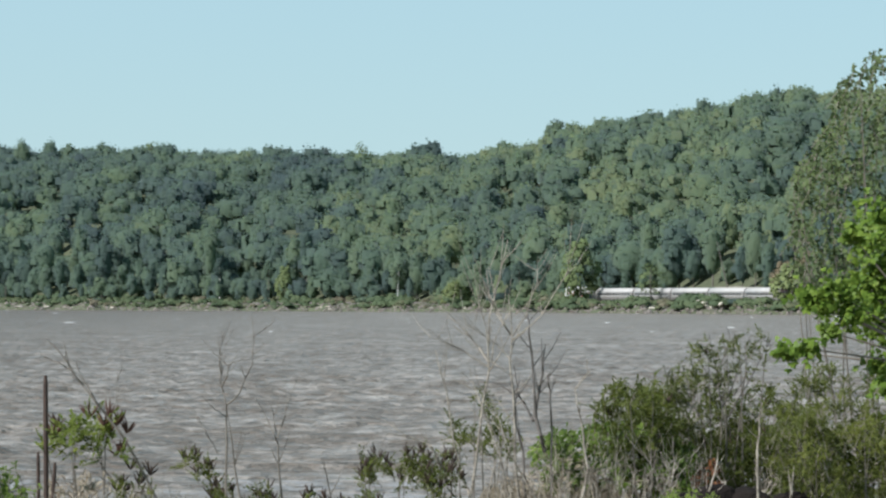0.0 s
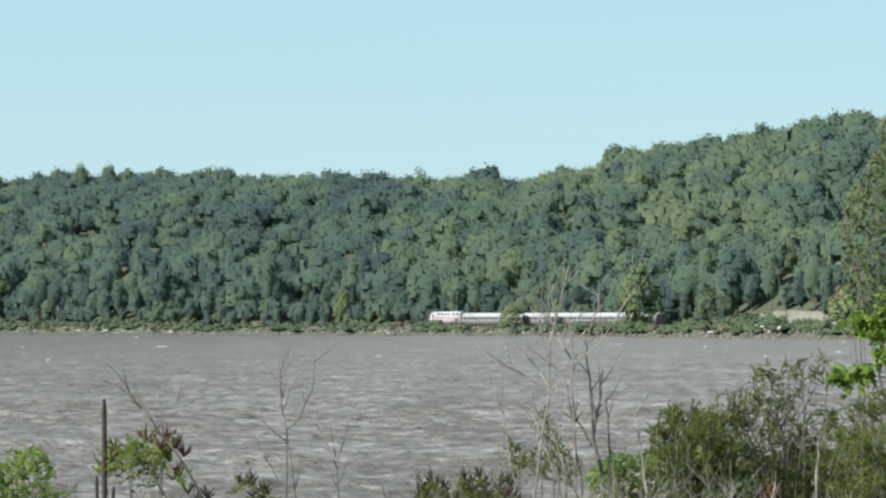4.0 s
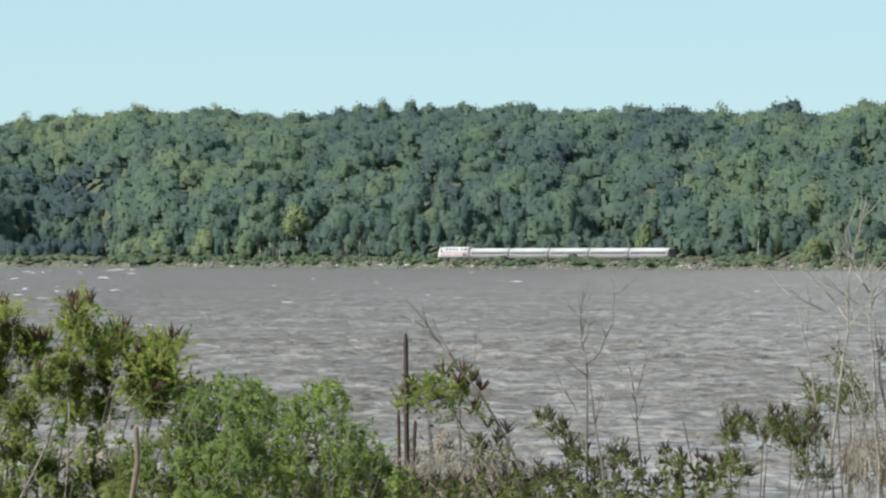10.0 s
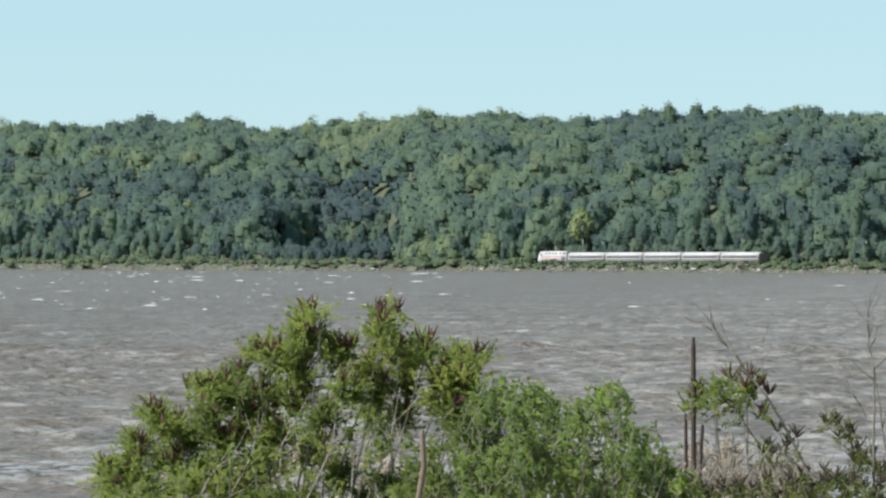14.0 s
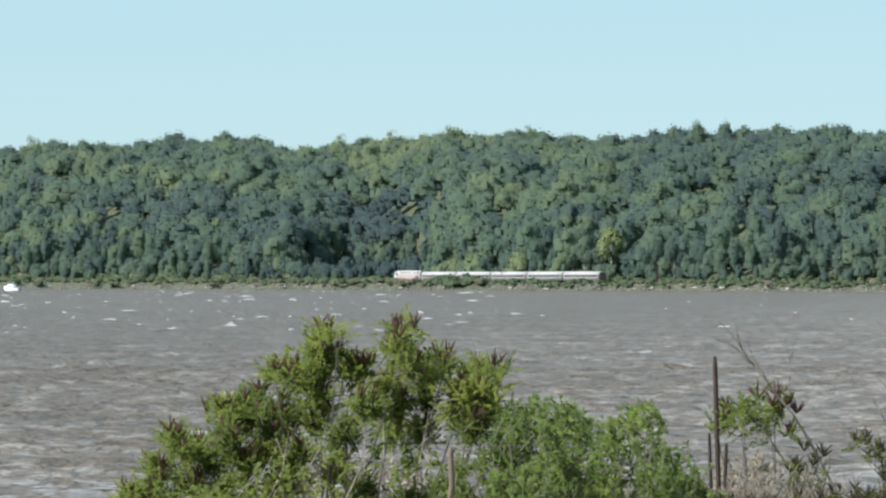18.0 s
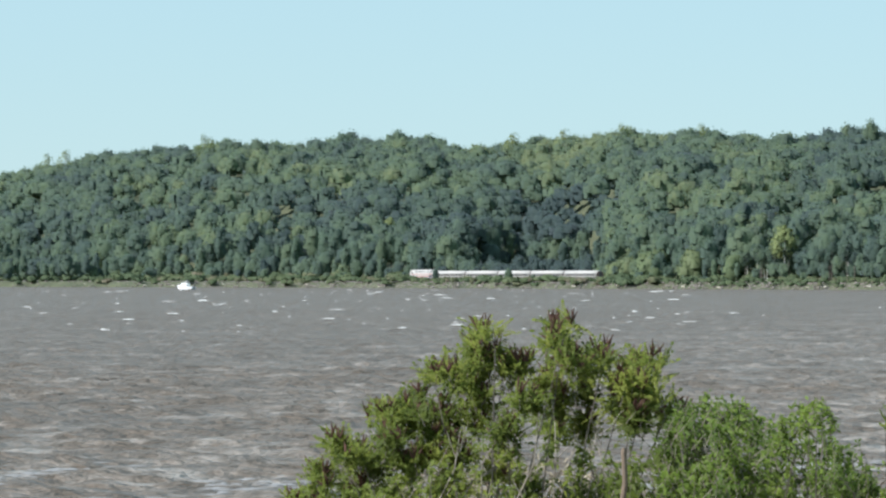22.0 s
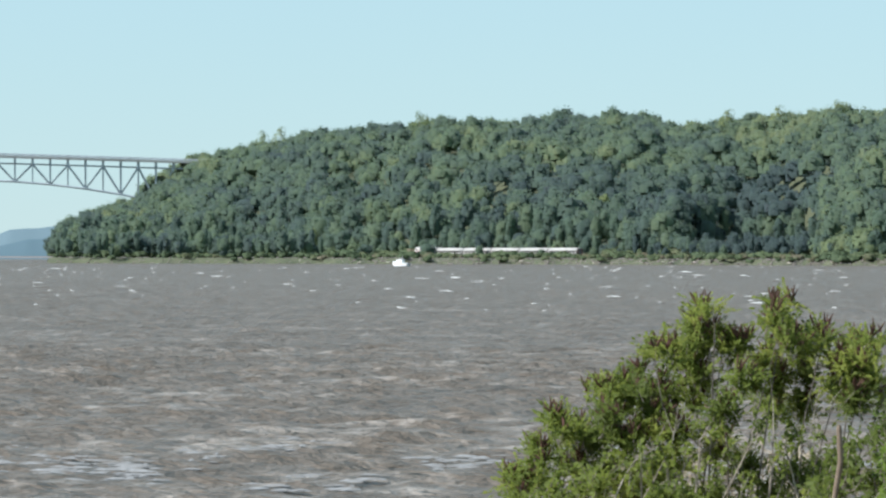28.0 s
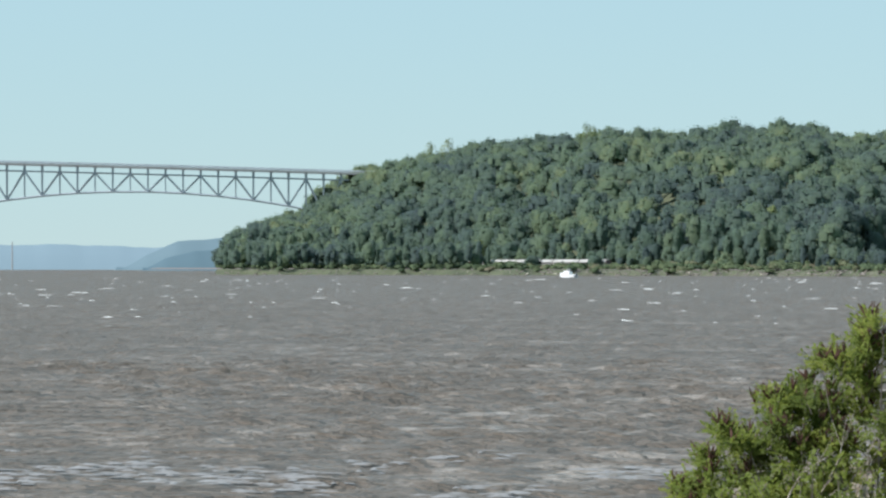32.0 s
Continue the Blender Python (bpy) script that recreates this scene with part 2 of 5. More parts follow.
bb, dd = np.arange(-9, 16.9, 0.08), np.concatenate([np.arange(-40, 40, 5.0), np.arange(40, 640, 15.0)])
B, DR = np.meshgrid(bb, dd, indexing="ij")
D = np.where(DR < 0, shore_d(B) + (DR + 26), shore_d(B) + 26 + DR + (track_d(B) - shore_d(B) - 30) * np.clip(DR / 40, 0, 1))
Z = land_z(B, D)
Z = np.where(B > 16.45, -3, Z)
far_land = ground_mesh("ground", np.stack([-D * np.sin(np.radians(B)), D * np.cos(np.radians(B)), Z], -1), M_EARTH)
tagged(far_land, "wooded hillside ground behind a railway on the far shore", "ground", kind="structure")

# ---- trees ----
rng = np.random.default_rng(7)
CUBE = []
for ax in range(3):
    for sg in (-1, 1):
        f4 = []
        for di, dj in ((-1, -1), (1, -1), (1, 1), (-1, 1)):
            p = [0, 0, 0]
            p[ax], p[(ax + 1) % 3], p[(ax + 2) % 3] = sg, di, dj
            f4.append(np.array(p, float) / math.sqrt(3))
        CUBE.append(f4 if sg > 0 else f4[::-1])
CUBE = np.array(CUBE)
# a rounder heart: each face in four, without its underside
BALL = []
for f4 in CUBE:
    mid = f4.mean(axis=0)
    for k in range(4):
        four = np.array([f4[k], (f4[k] + f4[(k + 1) % 4]) / 2, mid, (f4[k] + f4[k - 1]) / 2])
        four /= np.linalg.norm(four, axis=1, keepdims=True)
        if four[:, 2].mean() > -0.6:
            BALL.append(four)
BALL = np.array(BALL)


def facing(normal, size, r):
    """Ragged four-cornered leaf clumps, one for each normal."""
    n = len(normal)
    nn = normal / np.linalg.norm(normal, axis=1, keepdims=True)
    h = r.normal(size=(n, 3))
    s = np.cross(nn, h)
    s /= np.linalg.norm(s, axis=1, keepdims=True) + 1e-9
    u = np.cross(nn, s)
    out = []
    for k in range(4):
        a = (k + 0.5) * math.pi / 2 + r.uniform(-0.5, 0.5, n)
        rad = size * r.uniform(0.55, 1.15, n)
        out.append(s * (rad * np.cos(a))[:, None] + u * (rad * np.sin(a))[:, None] + nn * (r.uniform(-0.25, 0.25, n) * size)[:, None])
    return np.stack(out, 1)


def crown(r, lobes, per, size, core=0.82, rough=0.7, heart=None, lean=(0.4, 0.8, 0.35), kernel=BALL):
    """Leaf clumps over a crown of lobes (x, y, z, rx, ry, rz), round dense hearts, and the way each clump faces."""
    out, faces = [], []
    heart = np.mean([lb[:3] for lb in lobes], axis=0) if heart is None else np.array(heart)
    for lobe in lobes:
        c, rad = np.array(lobe[:3]), np.array(lobe[3:])
        d = r.normal(size=(per, 3))
        d /= np.linalg.norm(d, axis=1, keepdims=True)
        d[:, 2] = np.where(d[:, 2] < -0.5, -d[:, 2], d[:, 2])
        p = c + d * rad * r.uniform(0.8, 1.18, (per, 1))
        nrm = d / rad * rad.mean() + rough * r.normal(size=(per, 3)) * 0.45
        out.append(p[:, None, :] + facing(nrm, size * r.uniform(0.6, 1.3, per), r))
        whole = p - heart
        whole /= np.linalg.norm(whole, axis=1, keepdims=True) + 1e-6
        faces.append(np.repeat((lean[0] * d + lean[1] * whole + (0, 0, lean[2]) + 0.12 * r.normal(size=(per, 3)))[:, None, :], 4, axis=1))
        if core:
            out.append(c + kernel * rad * core)
            out_way = c + kernel * rad * core - heart
            out_way /= np.linalg.norm(out_way, axis=2, keepdims=True) + 1e-6
            faces.append(lean[0] * kernel + lean[1] * out_way + (0, 0, lean[2]))
    faces = np.concatenate(faces)
    return np.concatenate(out), faces / (np.linalg.norm(faces, axis=2, keepdims=True) + 1e-9)


GLOBE = []
for f4 in CUBE:
    for i in range(3):
        for j in range(3):
            four = []
            for di, dj in ((0, 0), (1, 0), (1, 1), (0, 1)):
                u, v = (i + di) / 3, (j + dj) / 3
                p = f4[0] * (1 - u) * (1 - v) + f4[1] * u * (1 - v) + f4[2] * u * v + f4[3] * (1 - u) * v
                four.append(p / np.linalg.norm(p))
            if np.mean(four, axis=0)[2] > -0.75:
                GLOBE.append(four)
GLOBE = np.array(GLOBE)


def broadleaf(seed, h=17.0, w=5.5, lobes=10, per=23, size=0.43, squat=0.42):
    """A crown of uneven rounded boughs merged round one body, ragged with leaf clumps without."""
    r = np.random.default_rng(seed)
    boughs = []
    turn = r.uniform(0, 6.28)
    deep = squat * h
    mid = h - deep
    for k in range(lobes):
        f = (k + 0.5) / lobes
        s = w * r.uniform(0.26, 0.48)
        up = 1.5 * f - 0.62
        q = w * r.uniform(0.55, 0.85) * math.sqrt(max(1 - up * up, 0.05))
        a = turn + k * 2.4 + r.uniform(-0.5, 0.5)
        boughs.append((q * math.cos(a), q * math.sin(a), mid + 0.72 * deep * up, s, s * r.uniform(0.85, 1.15), s * r.uniform(0.9, 1.35)))
    body = np.array([w * 0.7, w * 0.7, deep * 0.78])
    q, n = crown(r, boughs, per, size, 0.86, 0.8, (0, 0, mid - 0.3 * deep), (0.3, 0.6, 0.25), CUBE)
    core = np.array([0, 0, mid]) + GLOBE * body
    cn = GLOBE / body * body.mean() + (0, 0, 0.15)
    d = r.normal(size=(36, 3))
    d /= np.linalg.norm(d, axis=1, keepdims=True)
    d[:, 2] = np.where(d[:, 2] < -0.6, -d[:, 2], d[:, 2])
    sprays = (np.array([0, 0, mid]) + d * body * r.uniform(0.98, 1.25, (36, 1)))[:, None, :] + facing(d + 0.5 * r.normal(size=(36, 3)), size * r.uniform(0.7, 1.5, 36), r)
    sn = np.repeat((d / body * body.mean() + (0, 0, 0.2) + 0.15 * r.normal(size=(36, 3)))[:, None, :], 4, axis=1)
    n = np.concatenate([n, cn / np.linalg.norm(cn, axis=2, keepdims=True), sn / np.linalg.norm(sn, axis=2, keepdims=True)])
    q = np.concatenate([q, core, sprays])
    q[..., 2] += h - q[..., 2].max()
    return q, n


FORMS = [broadleaf(20 + k, 14.5 + 1.1 * (k % 5), 4.6 + 0.5 * (k % 4)) for k in range(9)]
FORMS += [broadleaf(60 + k, 18 + k, 3.4) for k in range(3)]
SLENDER = [broadleaf(70 + k, 17 + k, 2.6 + 0.4 * (k % 3), 8, 20, 0.43, 0.46) for k in range(6)]
CANOPY = [broadleaf(120 + k, 15.8 + 0.35 * (k % 5), 4.6 + 0.6 * (k % 4), 9, 18, 0.45, 0.36) for k in range(14)]
# within the closed canopy only the upper crowns carry leaves
UPPER = [(q[q[..., 2].max(axis=1) > 0.6 * q[..., 2].max()], n[q[..., 2].max(axis=1) > 0.6 * q[..., 2].max()]) for q, n in CANOPY]


def airy(seed, h, w, n=24, per=64, size=0.42, low=0.2, core=0.4):
    """An open crown of small leafy sprays, with sky between them."""
    r = np.random.default_rng(seed)
    lobes = []
    for k in range(n):
        f = (k + 0.5) / n
        reach = w * (0.35 + 0.65 * math.sin(math.pi * min(f * 1.15, 1.0)))
        a = k * 2.4 + r.uniform(-0.5, 0.5)
        s = w * r.uniform(0.2, 0.38)
        q = reach * r.uniform(0.5, 1.0)
        lobes.append((q * math.cos(a), q * math.sin(a), h * (low + (0.96 - low) * f) - s * 0.5, s, s, s * r.uniform(0.8, 1.3)))
    return crown(r, lobes, per, size, core)


SPARSE = [airy(220 + k, 14, 4.4, 20, 34, 0.3, 0.3, 0) for k in range(3)]
AIRY = [airy(200 + k, 12 + k, 4.0 + 0.5 * k) for k in range(4)] + [airy(210, 13, 4.6, 20, 40, 0.4, 0.5)]


TO_SUN = np.array([-math.sin(sa) * math.cos(se), math.cos(sa) * math.cos(se), math.sin(se)])


def placed(form, x, y, z, yaw, sc):
    c, s = math.cos(yaw), math.sin(yaw)
    f, g = form
    q, n = np.empty_like(f), g.copy()
    q[..., 0] = x + sc[0] * (c * f[..., 0] - s * f[..., 1])
    q[..., 1] = y + sc[0] * (s * f[..., 0] + c * f[..., 1])
    q[..., 2] = z + f[..., 2] * sc[1]
    n[..., 0], n[..., 1] = c * g[..., 0] - s * g[..., 1], s * g[..., 0] + c * g[..., 1]
    # shading normals bent to the sun, which puts extra even brightness into the crowns
    n = n + 0.3 * TO_SUN
    return q, n / np.linalg.norm(n, axis=-1, keepdims=True)


def wood(seed, b0, b1, r0, r1, cell, height=(0.75, 1.12), forms=FORMS, free=False):
    """Trees scattered over a stretch of the hillside; gives quads and the hue of each."""
    r = np.random.default_rng(seed)
    out, way, hue = [], [], []
    back = r0
    while back < r1:
        b = b0 + r.uniform(0, 0.2)
        while b < b1:
            d = float(track_d(b)) + back + r.uniform(-0.4, 0.4) * cell
            p = spot(b + r.uniform(-0.3, 0.3) * math.degrees(cell / d), d)
            z = float(land_z(b, d))
            k = r.integers(len(forms))
            s = r.uniform(*height)
            if z > 1.5 and (free or back > 30 + float(cove(b))):
                q, n = placed(forms[k], p.x, p.y, z - 0.5, r.uniform(0, 6.28), (s * r.uniform(0.9, 1.2), s))
                out.append(q)
                way.append(n)
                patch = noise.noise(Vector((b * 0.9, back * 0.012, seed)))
                # hillside relief shading painted into the hue, spur lighter, far slope darker
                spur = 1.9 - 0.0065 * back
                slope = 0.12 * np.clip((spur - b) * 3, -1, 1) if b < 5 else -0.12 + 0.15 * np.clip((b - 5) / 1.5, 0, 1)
                # hollow and lower slope darkened in hue, in place of their shade
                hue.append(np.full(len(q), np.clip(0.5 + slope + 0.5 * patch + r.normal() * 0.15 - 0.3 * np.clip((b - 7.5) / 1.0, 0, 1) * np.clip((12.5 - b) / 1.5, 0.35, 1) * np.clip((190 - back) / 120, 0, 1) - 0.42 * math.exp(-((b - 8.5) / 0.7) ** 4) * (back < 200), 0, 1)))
            b += math.degrees(cell / d) * r.uniform(0.8, 1.25)
        back += cell * 1.15
    return np.concatenate(out), np.concatenate(way), np.concatenate(hue)


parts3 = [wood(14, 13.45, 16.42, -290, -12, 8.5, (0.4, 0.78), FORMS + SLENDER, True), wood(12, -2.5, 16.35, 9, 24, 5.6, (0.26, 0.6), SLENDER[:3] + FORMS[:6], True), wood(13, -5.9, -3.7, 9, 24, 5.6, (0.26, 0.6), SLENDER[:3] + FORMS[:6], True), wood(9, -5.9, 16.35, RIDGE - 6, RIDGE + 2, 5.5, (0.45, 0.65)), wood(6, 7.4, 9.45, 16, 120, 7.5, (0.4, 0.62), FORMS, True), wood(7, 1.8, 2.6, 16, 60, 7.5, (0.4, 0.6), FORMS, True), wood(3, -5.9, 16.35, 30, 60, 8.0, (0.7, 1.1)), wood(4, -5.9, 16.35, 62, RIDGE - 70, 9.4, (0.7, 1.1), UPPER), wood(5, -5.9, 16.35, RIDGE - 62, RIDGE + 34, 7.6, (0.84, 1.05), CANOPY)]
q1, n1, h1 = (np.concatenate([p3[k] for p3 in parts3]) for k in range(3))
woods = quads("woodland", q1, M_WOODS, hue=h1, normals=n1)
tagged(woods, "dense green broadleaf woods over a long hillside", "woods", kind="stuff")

# trees that stand out, each a thing: crown and trunk
def tree_thing(name, form, h, trunk_r, leaf, bark, label, low=0.45):
    root = new(name)
    quads("crown", form[0], leaf, root, hue=np.full(len(form[0]), 0.5), normals=form[1])
    bm = bmesh.new()
    tube(bm, [(0, 0, -0.5), (0.15, 0.1, h * low * 0.6), (-0.1, 0.1, h * low), (0.05, 0, h * 0.85)], [trunk_r * 1.3, trunk_r, trunk_r * 0.8, trunk_r * 0.3], 6)
    part("trunk", bm, bark, root)
    return tagged(root, label, "tree")


def stand(b, back):
    d = float(track_d(b)) + back
    p = spot(b, d, float(land_z(b, d)))
    return p


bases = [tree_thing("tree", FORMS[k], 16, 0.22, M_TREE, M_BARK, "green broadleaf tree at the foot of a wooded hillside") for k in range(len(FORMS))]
r = np.random.default_rng(11)
used = 0
for row in ((13, 20, 0.4, 0.8), (24, 34, 0.6, 1.0)):
    b = -6.4
    while b < 16.3:
        if row[0] == 13 and -3.6 < b < -2.55:
            b += 0.05
            continue
        p = stand(b, r.uniform(row[0], row[1]) + float(cove(b)))
        s = r.uniform(row[2], row[3])
        wide = r.uniform(0.85, 1.4)
        m = pose(p.x, p.y, p.z - 0.4 - 3.0 * s, 0, 0, r.uniform(0, 360)) @ Matrix.Diagonal((s * wide, s * wide, s * r.uniform(1.1, 1.45), 1))
        if used < len(bases):
            t = tagged(bases[used], group="trees along the foot of the hill")
        else:
            t = copy_thing(bases[int(r.integers(len(bases)))], m)
        t.matrix_basis = m
        used += 1
        b += math.degrees(4.6 / float(track_d(b))) * r.uniform(0.7, 1.3)

# ---- the water ----
WIND = Vector((1.6, -2.0, 0))


def water_material():
    m, n, l, b = mat("river_water", 0.36)
    b.inputs["IOR"].default_value = 1.33
    b.inputs["Specular IOR Level"].default_value = 0.1
    co = n.new("ShaderNodeTexCoord")
    mp = n.new("ShaderNodeMapping")
    mp.inputs["Scale"].default_value = (0.5, 1.0, 1.0)
    l.new(co.outputs["Object"], mp.inputs["Vector"])
    layers = []
    for sc, amount in ((0.5, 0.6), (1.6, 0.5), (5.0, 0.34)):
        t = n.new("ShaderNodeTexNoise")
        t.inputs["Scale"].default_value, t.inputs["Detail"].default_value = sc, 3
        l.new(mp.outputs[0], t.inputs["Vector"])
        k = n.new("ShaderNodeMath")
        k.operation, k.inputs[1].default_value = "MULTIPLY", amount
        l.new(t.outputs["Fac"], k.inputs[0])
        layers.append(k)
    s = n.new("ShaderNodeMath")
    l.new(layers[0].outputs[0], s.inputs[0])
    l.new(layers[1].outputs[0], s.inputs[1])
    s2 = n.new("ShaderNodeMath")
    l.new(s.outputs[0], s2.inputs[0])
    l.new(layers[2].outputs[0], s2.inputs[1])
    bp = n.new("ShaderNodeBump")
    bp.inputs["Strength"].default_value, bp.inputs["Distance"].default_value = 1.0, 0.9
    l.new(s2.outputs[0], bp.inputs["Height"])
    l.new(bp.outputs["Normal"], b.inputs["Normal"])
    # silt, wave shading and sky glints as painted patches of many sizes, browner and paler
    silt_glints = n.new("ShaderNodeTexNoise")
    silt_glints.inputs["Scale"].default_value, silt_glints.inputs["Detail"].default_value, silt_glints.inputs["Roughness"].default_value = 0.9, 7, 0.7
    streak = n.new("ShaderNodeMapping")
    streak.inputs["Rotation"].default_value = (0, 0, 0.0)
    streak.inputs["Scale"].default_value = (0.75, 0.5, 1.0)
    l.new(co.outputs["Object"], streak.inputs["Vector"])
    l.new(streak.outputs[0], silt_glints.inputs["Vector"])
    rp = ramp(n, [(0.28, (0.09, 0.074, 0.057)), (0.5, (0.146, 0.120, 0.094)), (0.72, (0.36, 0.325, 0.285))])
    # broad patches shift the painted tone paler or darker
    broad_tone, weigh = n.new("ShaderNodeTexNoise"), n.new("ShaderNodeMath")
    broad_tone.inputs["Scale"].default_value, broad_tone.inputs["Detail"].default_value = 0.12, 5
    l.new(streak.outputs[0], broad_tone.inputs["Vector"])
    weigh.operation = "MULTIPLY_ADD"
    weigh.inputs[1].default_value, weigh.inputs[2].default_value = 0.3, -0.15
    l.new(broad_tone.outputs["Fac"], weigh.inputs[0])
    both = n.new("ShaderNodeMath")
    l.new(silt_glints.outputs["Fac"], both.inputs[0])
    l.new(weigh.outputs[0], both.inputs[1])
    # water brightness painted into the base colour, rising to the east
    split, reach, east_tone = n.new("ShaderNodeSeparateXYZ"), n.new("ShaderNodeMapRange"), n.new("ShaderNodeMath")
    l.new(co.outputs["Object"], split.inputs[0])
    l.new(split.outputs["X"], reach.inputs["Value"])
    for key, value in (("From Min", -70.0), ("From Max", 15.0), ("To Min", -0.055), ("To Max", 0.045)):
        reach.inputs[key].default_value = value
    l.new(both.outputs[0], east_tone.inputs[0])
    l.new(reach.outputs["Result"], east_tone.inputs[1])
    l.new(east_tone.outputs[0], rp.inputs["Fac"])
    l.new(rp.outputs["Color"], b.inputs["Base Color"])
    return m


dist = np.concatenate([[-200, 30], np.arange(60, 90, 1.5), np.arange(90, 250, 0.6), np.arange(250, 700, 1.6), np.arange(700, 2000, 9.0), np.geomspace(2000, 4950, 30)])
side = np.radians(np.concatenate([np.linspace(-40, -10, 14), np.arange(-9, 22.01, 0.075), np.linspace(23, 50, 14)]))
DD, SS = np.meshgrid(dist, side, indexing="ij")
X, Y = -DD * np.tan(SS), DD.copy()
X[0], X[1] = X[2] * 30, X[2] * 4
wave = np.zeros_like(DD)
rw = np.random.default_rng(5)
for k in range(26):
    lam = 0.9 * 5.0 ** rw.random()
    ang = math.atan2(WIND.y, WIND.x) + rw.normal() * 0.55
    ph = math.tau / lam * (X * math.cos(ang) + Y * math.sin(ang)) + rw.uniform(0, 6.28)
    # short-crested: each train of waves swells and dies along its way
    swell = 0.6 + 0.4 * np.sin(X * rw.uniform(0.05, 0.3) + Y * rw.uniform(0.02, 0.15) + rw.uniform(0, 6.28))
    wave += 0.012 * lam * swell * (1.2 - 2 * np.abs(np.sin(ph / 2)) ** 1.3)
wave *= np.clip((1000 - DD) / 700, 0, 1) * np.clip((DD - 50) / 20, 0, 1)
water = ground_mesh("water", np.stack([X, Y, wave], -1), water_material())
tagged(water, "choppy brown river water under a strong wind", "water", kind="structure")

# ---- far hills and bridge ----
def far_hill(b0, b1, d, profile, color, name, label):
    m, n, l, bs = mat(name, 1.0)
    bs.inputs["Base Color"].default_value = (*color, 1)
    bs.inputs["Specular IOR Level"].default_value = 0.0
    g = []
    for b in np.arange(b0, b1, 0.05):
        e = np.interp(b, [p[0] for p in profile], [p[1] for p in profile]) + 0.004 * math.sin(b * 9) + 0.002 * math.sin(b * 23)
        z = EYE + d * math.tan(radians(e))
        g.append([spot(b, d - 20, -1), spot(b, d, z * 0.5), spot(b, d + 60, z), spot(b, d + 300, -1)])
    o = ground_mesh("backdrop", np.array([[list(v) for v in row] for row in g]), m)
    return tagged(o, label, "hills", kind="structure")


# distance haze painted into the base colours, paler the farther the hill
far_hill(14.5, 24, 4560, [(14.5, 0.18), (16, 0.2), (17.2, 0.2), (18.2, 0.235), (19, 0.225), (24, 0.25)], (0.2, 0.265, 0.3), "far_hill", "hills far down the river, pale blue haze in their colour")
far_hill(14.5, 17.6, 4200, [(14.5, 0.36), (16.4, 0.31), (16.9, 0.27), (17.25, 0.12), (17.5, -0.03)], (0.135, 0.19, 0.215), "middle_hill", "wooded headland beyond the point, blue-green haze in its colour")
far_hill(14.5, 17.3, 3900, [(14.5, 0.2), (16.3, 0.19), (16.7, 0.16), (17.05, 0.07), (17.25, -0.03)], (0.1, 0.15, 0.175), "near_hill", "dark wooded spur beyond the point, blue-green haze in its colour")
def rooted(root, foot):
    """Sets a thing's own origin at its foot; its parts stay where they are."""
    root.location = foot
    for c in root.children:
        c.matrix_parent_inverse = Matrix.Translation(-Vector(foot))
    return root


# the bridge: a haunched deck truss on one line beyond the point
# steel colour paled and blued, distance haze put into it
M_STEEL = noisy("bridge_steel", (0.33, 0.37, 0.40), (0.45, 0.49, 0.52), 0.05, 0.6)
M_DECK = noisy("bridge_deck", (0.36, 0.35, 0.34), (0.48, 0.46, 0.44), 0.05, 0.9)
bridge = new("bridge")
tagged(bridge, "long grey steel deck-truss bridge over the river", "bridge")
BR_D, PANEL = 2700.0, 18.7
br0 = spot(18.036, BR_D)
along = (spot(16.009, BR_D) - br0).normalized()
across = Vector((-along.y, along.x, 0))


def deck_z(s):
    return EYE + BR_D * math.tan(radians(1.106 - 0.00053 * s)) - 0.00002 * s * s


def chord_z(s):
    """The lower chord: a flat arch between the piers."""
    return EYE + BR_D * math.tan(radians(0.828)) - 0.00107 * (s - 28) ** 2


def bar(bm, a, b, w):
    tube(bm, [a, b], [w, w], 4)


for side_off in (-4.5, 4.5):
    def at_br(s, z):
        return br0 + along * s + across * side_off + Vector((0, 0, z))
    for k in range(-7, 9):
        s0, s1 = k * PANEL, (k + 1) * PANEL
        bm = bmesh.new()
        bar(bm, at_br(s0, deck_z(s0) - 3.0), at_br(s1, deck_z(s1) - 3.0), 0.34)
        part("upper_chord", bm, M_STEEL, bridge)
        if k < 7:
            bm = bmesh.new()
            bar(bm, at_br(s0, chord_z(s0)), at_br(s1, chord_z(s1)), 0.5)
            part("lower_chord", bm, M_STEEL, bridge)
    for k in range(-7, 8):
        s = k * PANEL
        for ds, w in ((-PANEL / 2, 0.5), (PANEL / 2, 0.5)):
            bm = bmesh.new()
            bar(bm, at_br(s, chord_z(s)), at_br(s + ds, deck_z(s + ds) - 3.0), w)
            part("diagonal", bm, M_STEEL, bridge)
        bm = bmesh.new()
        bar(bm, at_br(s, chord_z(s)), at_br(s, deck_z(s) - 3.0), 0.5)
        part("vertical", bm, M_STEEL, bridge)
        bm = bmesh.new()
        sh = s + PANEL / 2
        bar(bm, at_br(sh, chord_z(sh)), at_br(sh, deck_z(sh) - 3.0), 0.36)
        part("hanger", bm, M_STEEL, bridge)
        for sp in (s, sh):
            bm = bmesh.new()
            bar(bm, at_br(sp, deck_z(sp) - 3.0), at_br(sp, deck_z(sp)), 0.7)
            part("deck_post", bm, M_STEEL, bridge)
bm = bmesh.new()
rings = []
for k in range(-7, 19):
    s = k * PANEL
    rings.append([bm.verts.new(br0 + along * s + across * off + Vector((0, 0, deck_z(s) + dz))) for off, dz in ((-6, 0), (6, 0), (6, 1.1), (-6, 1.1))])
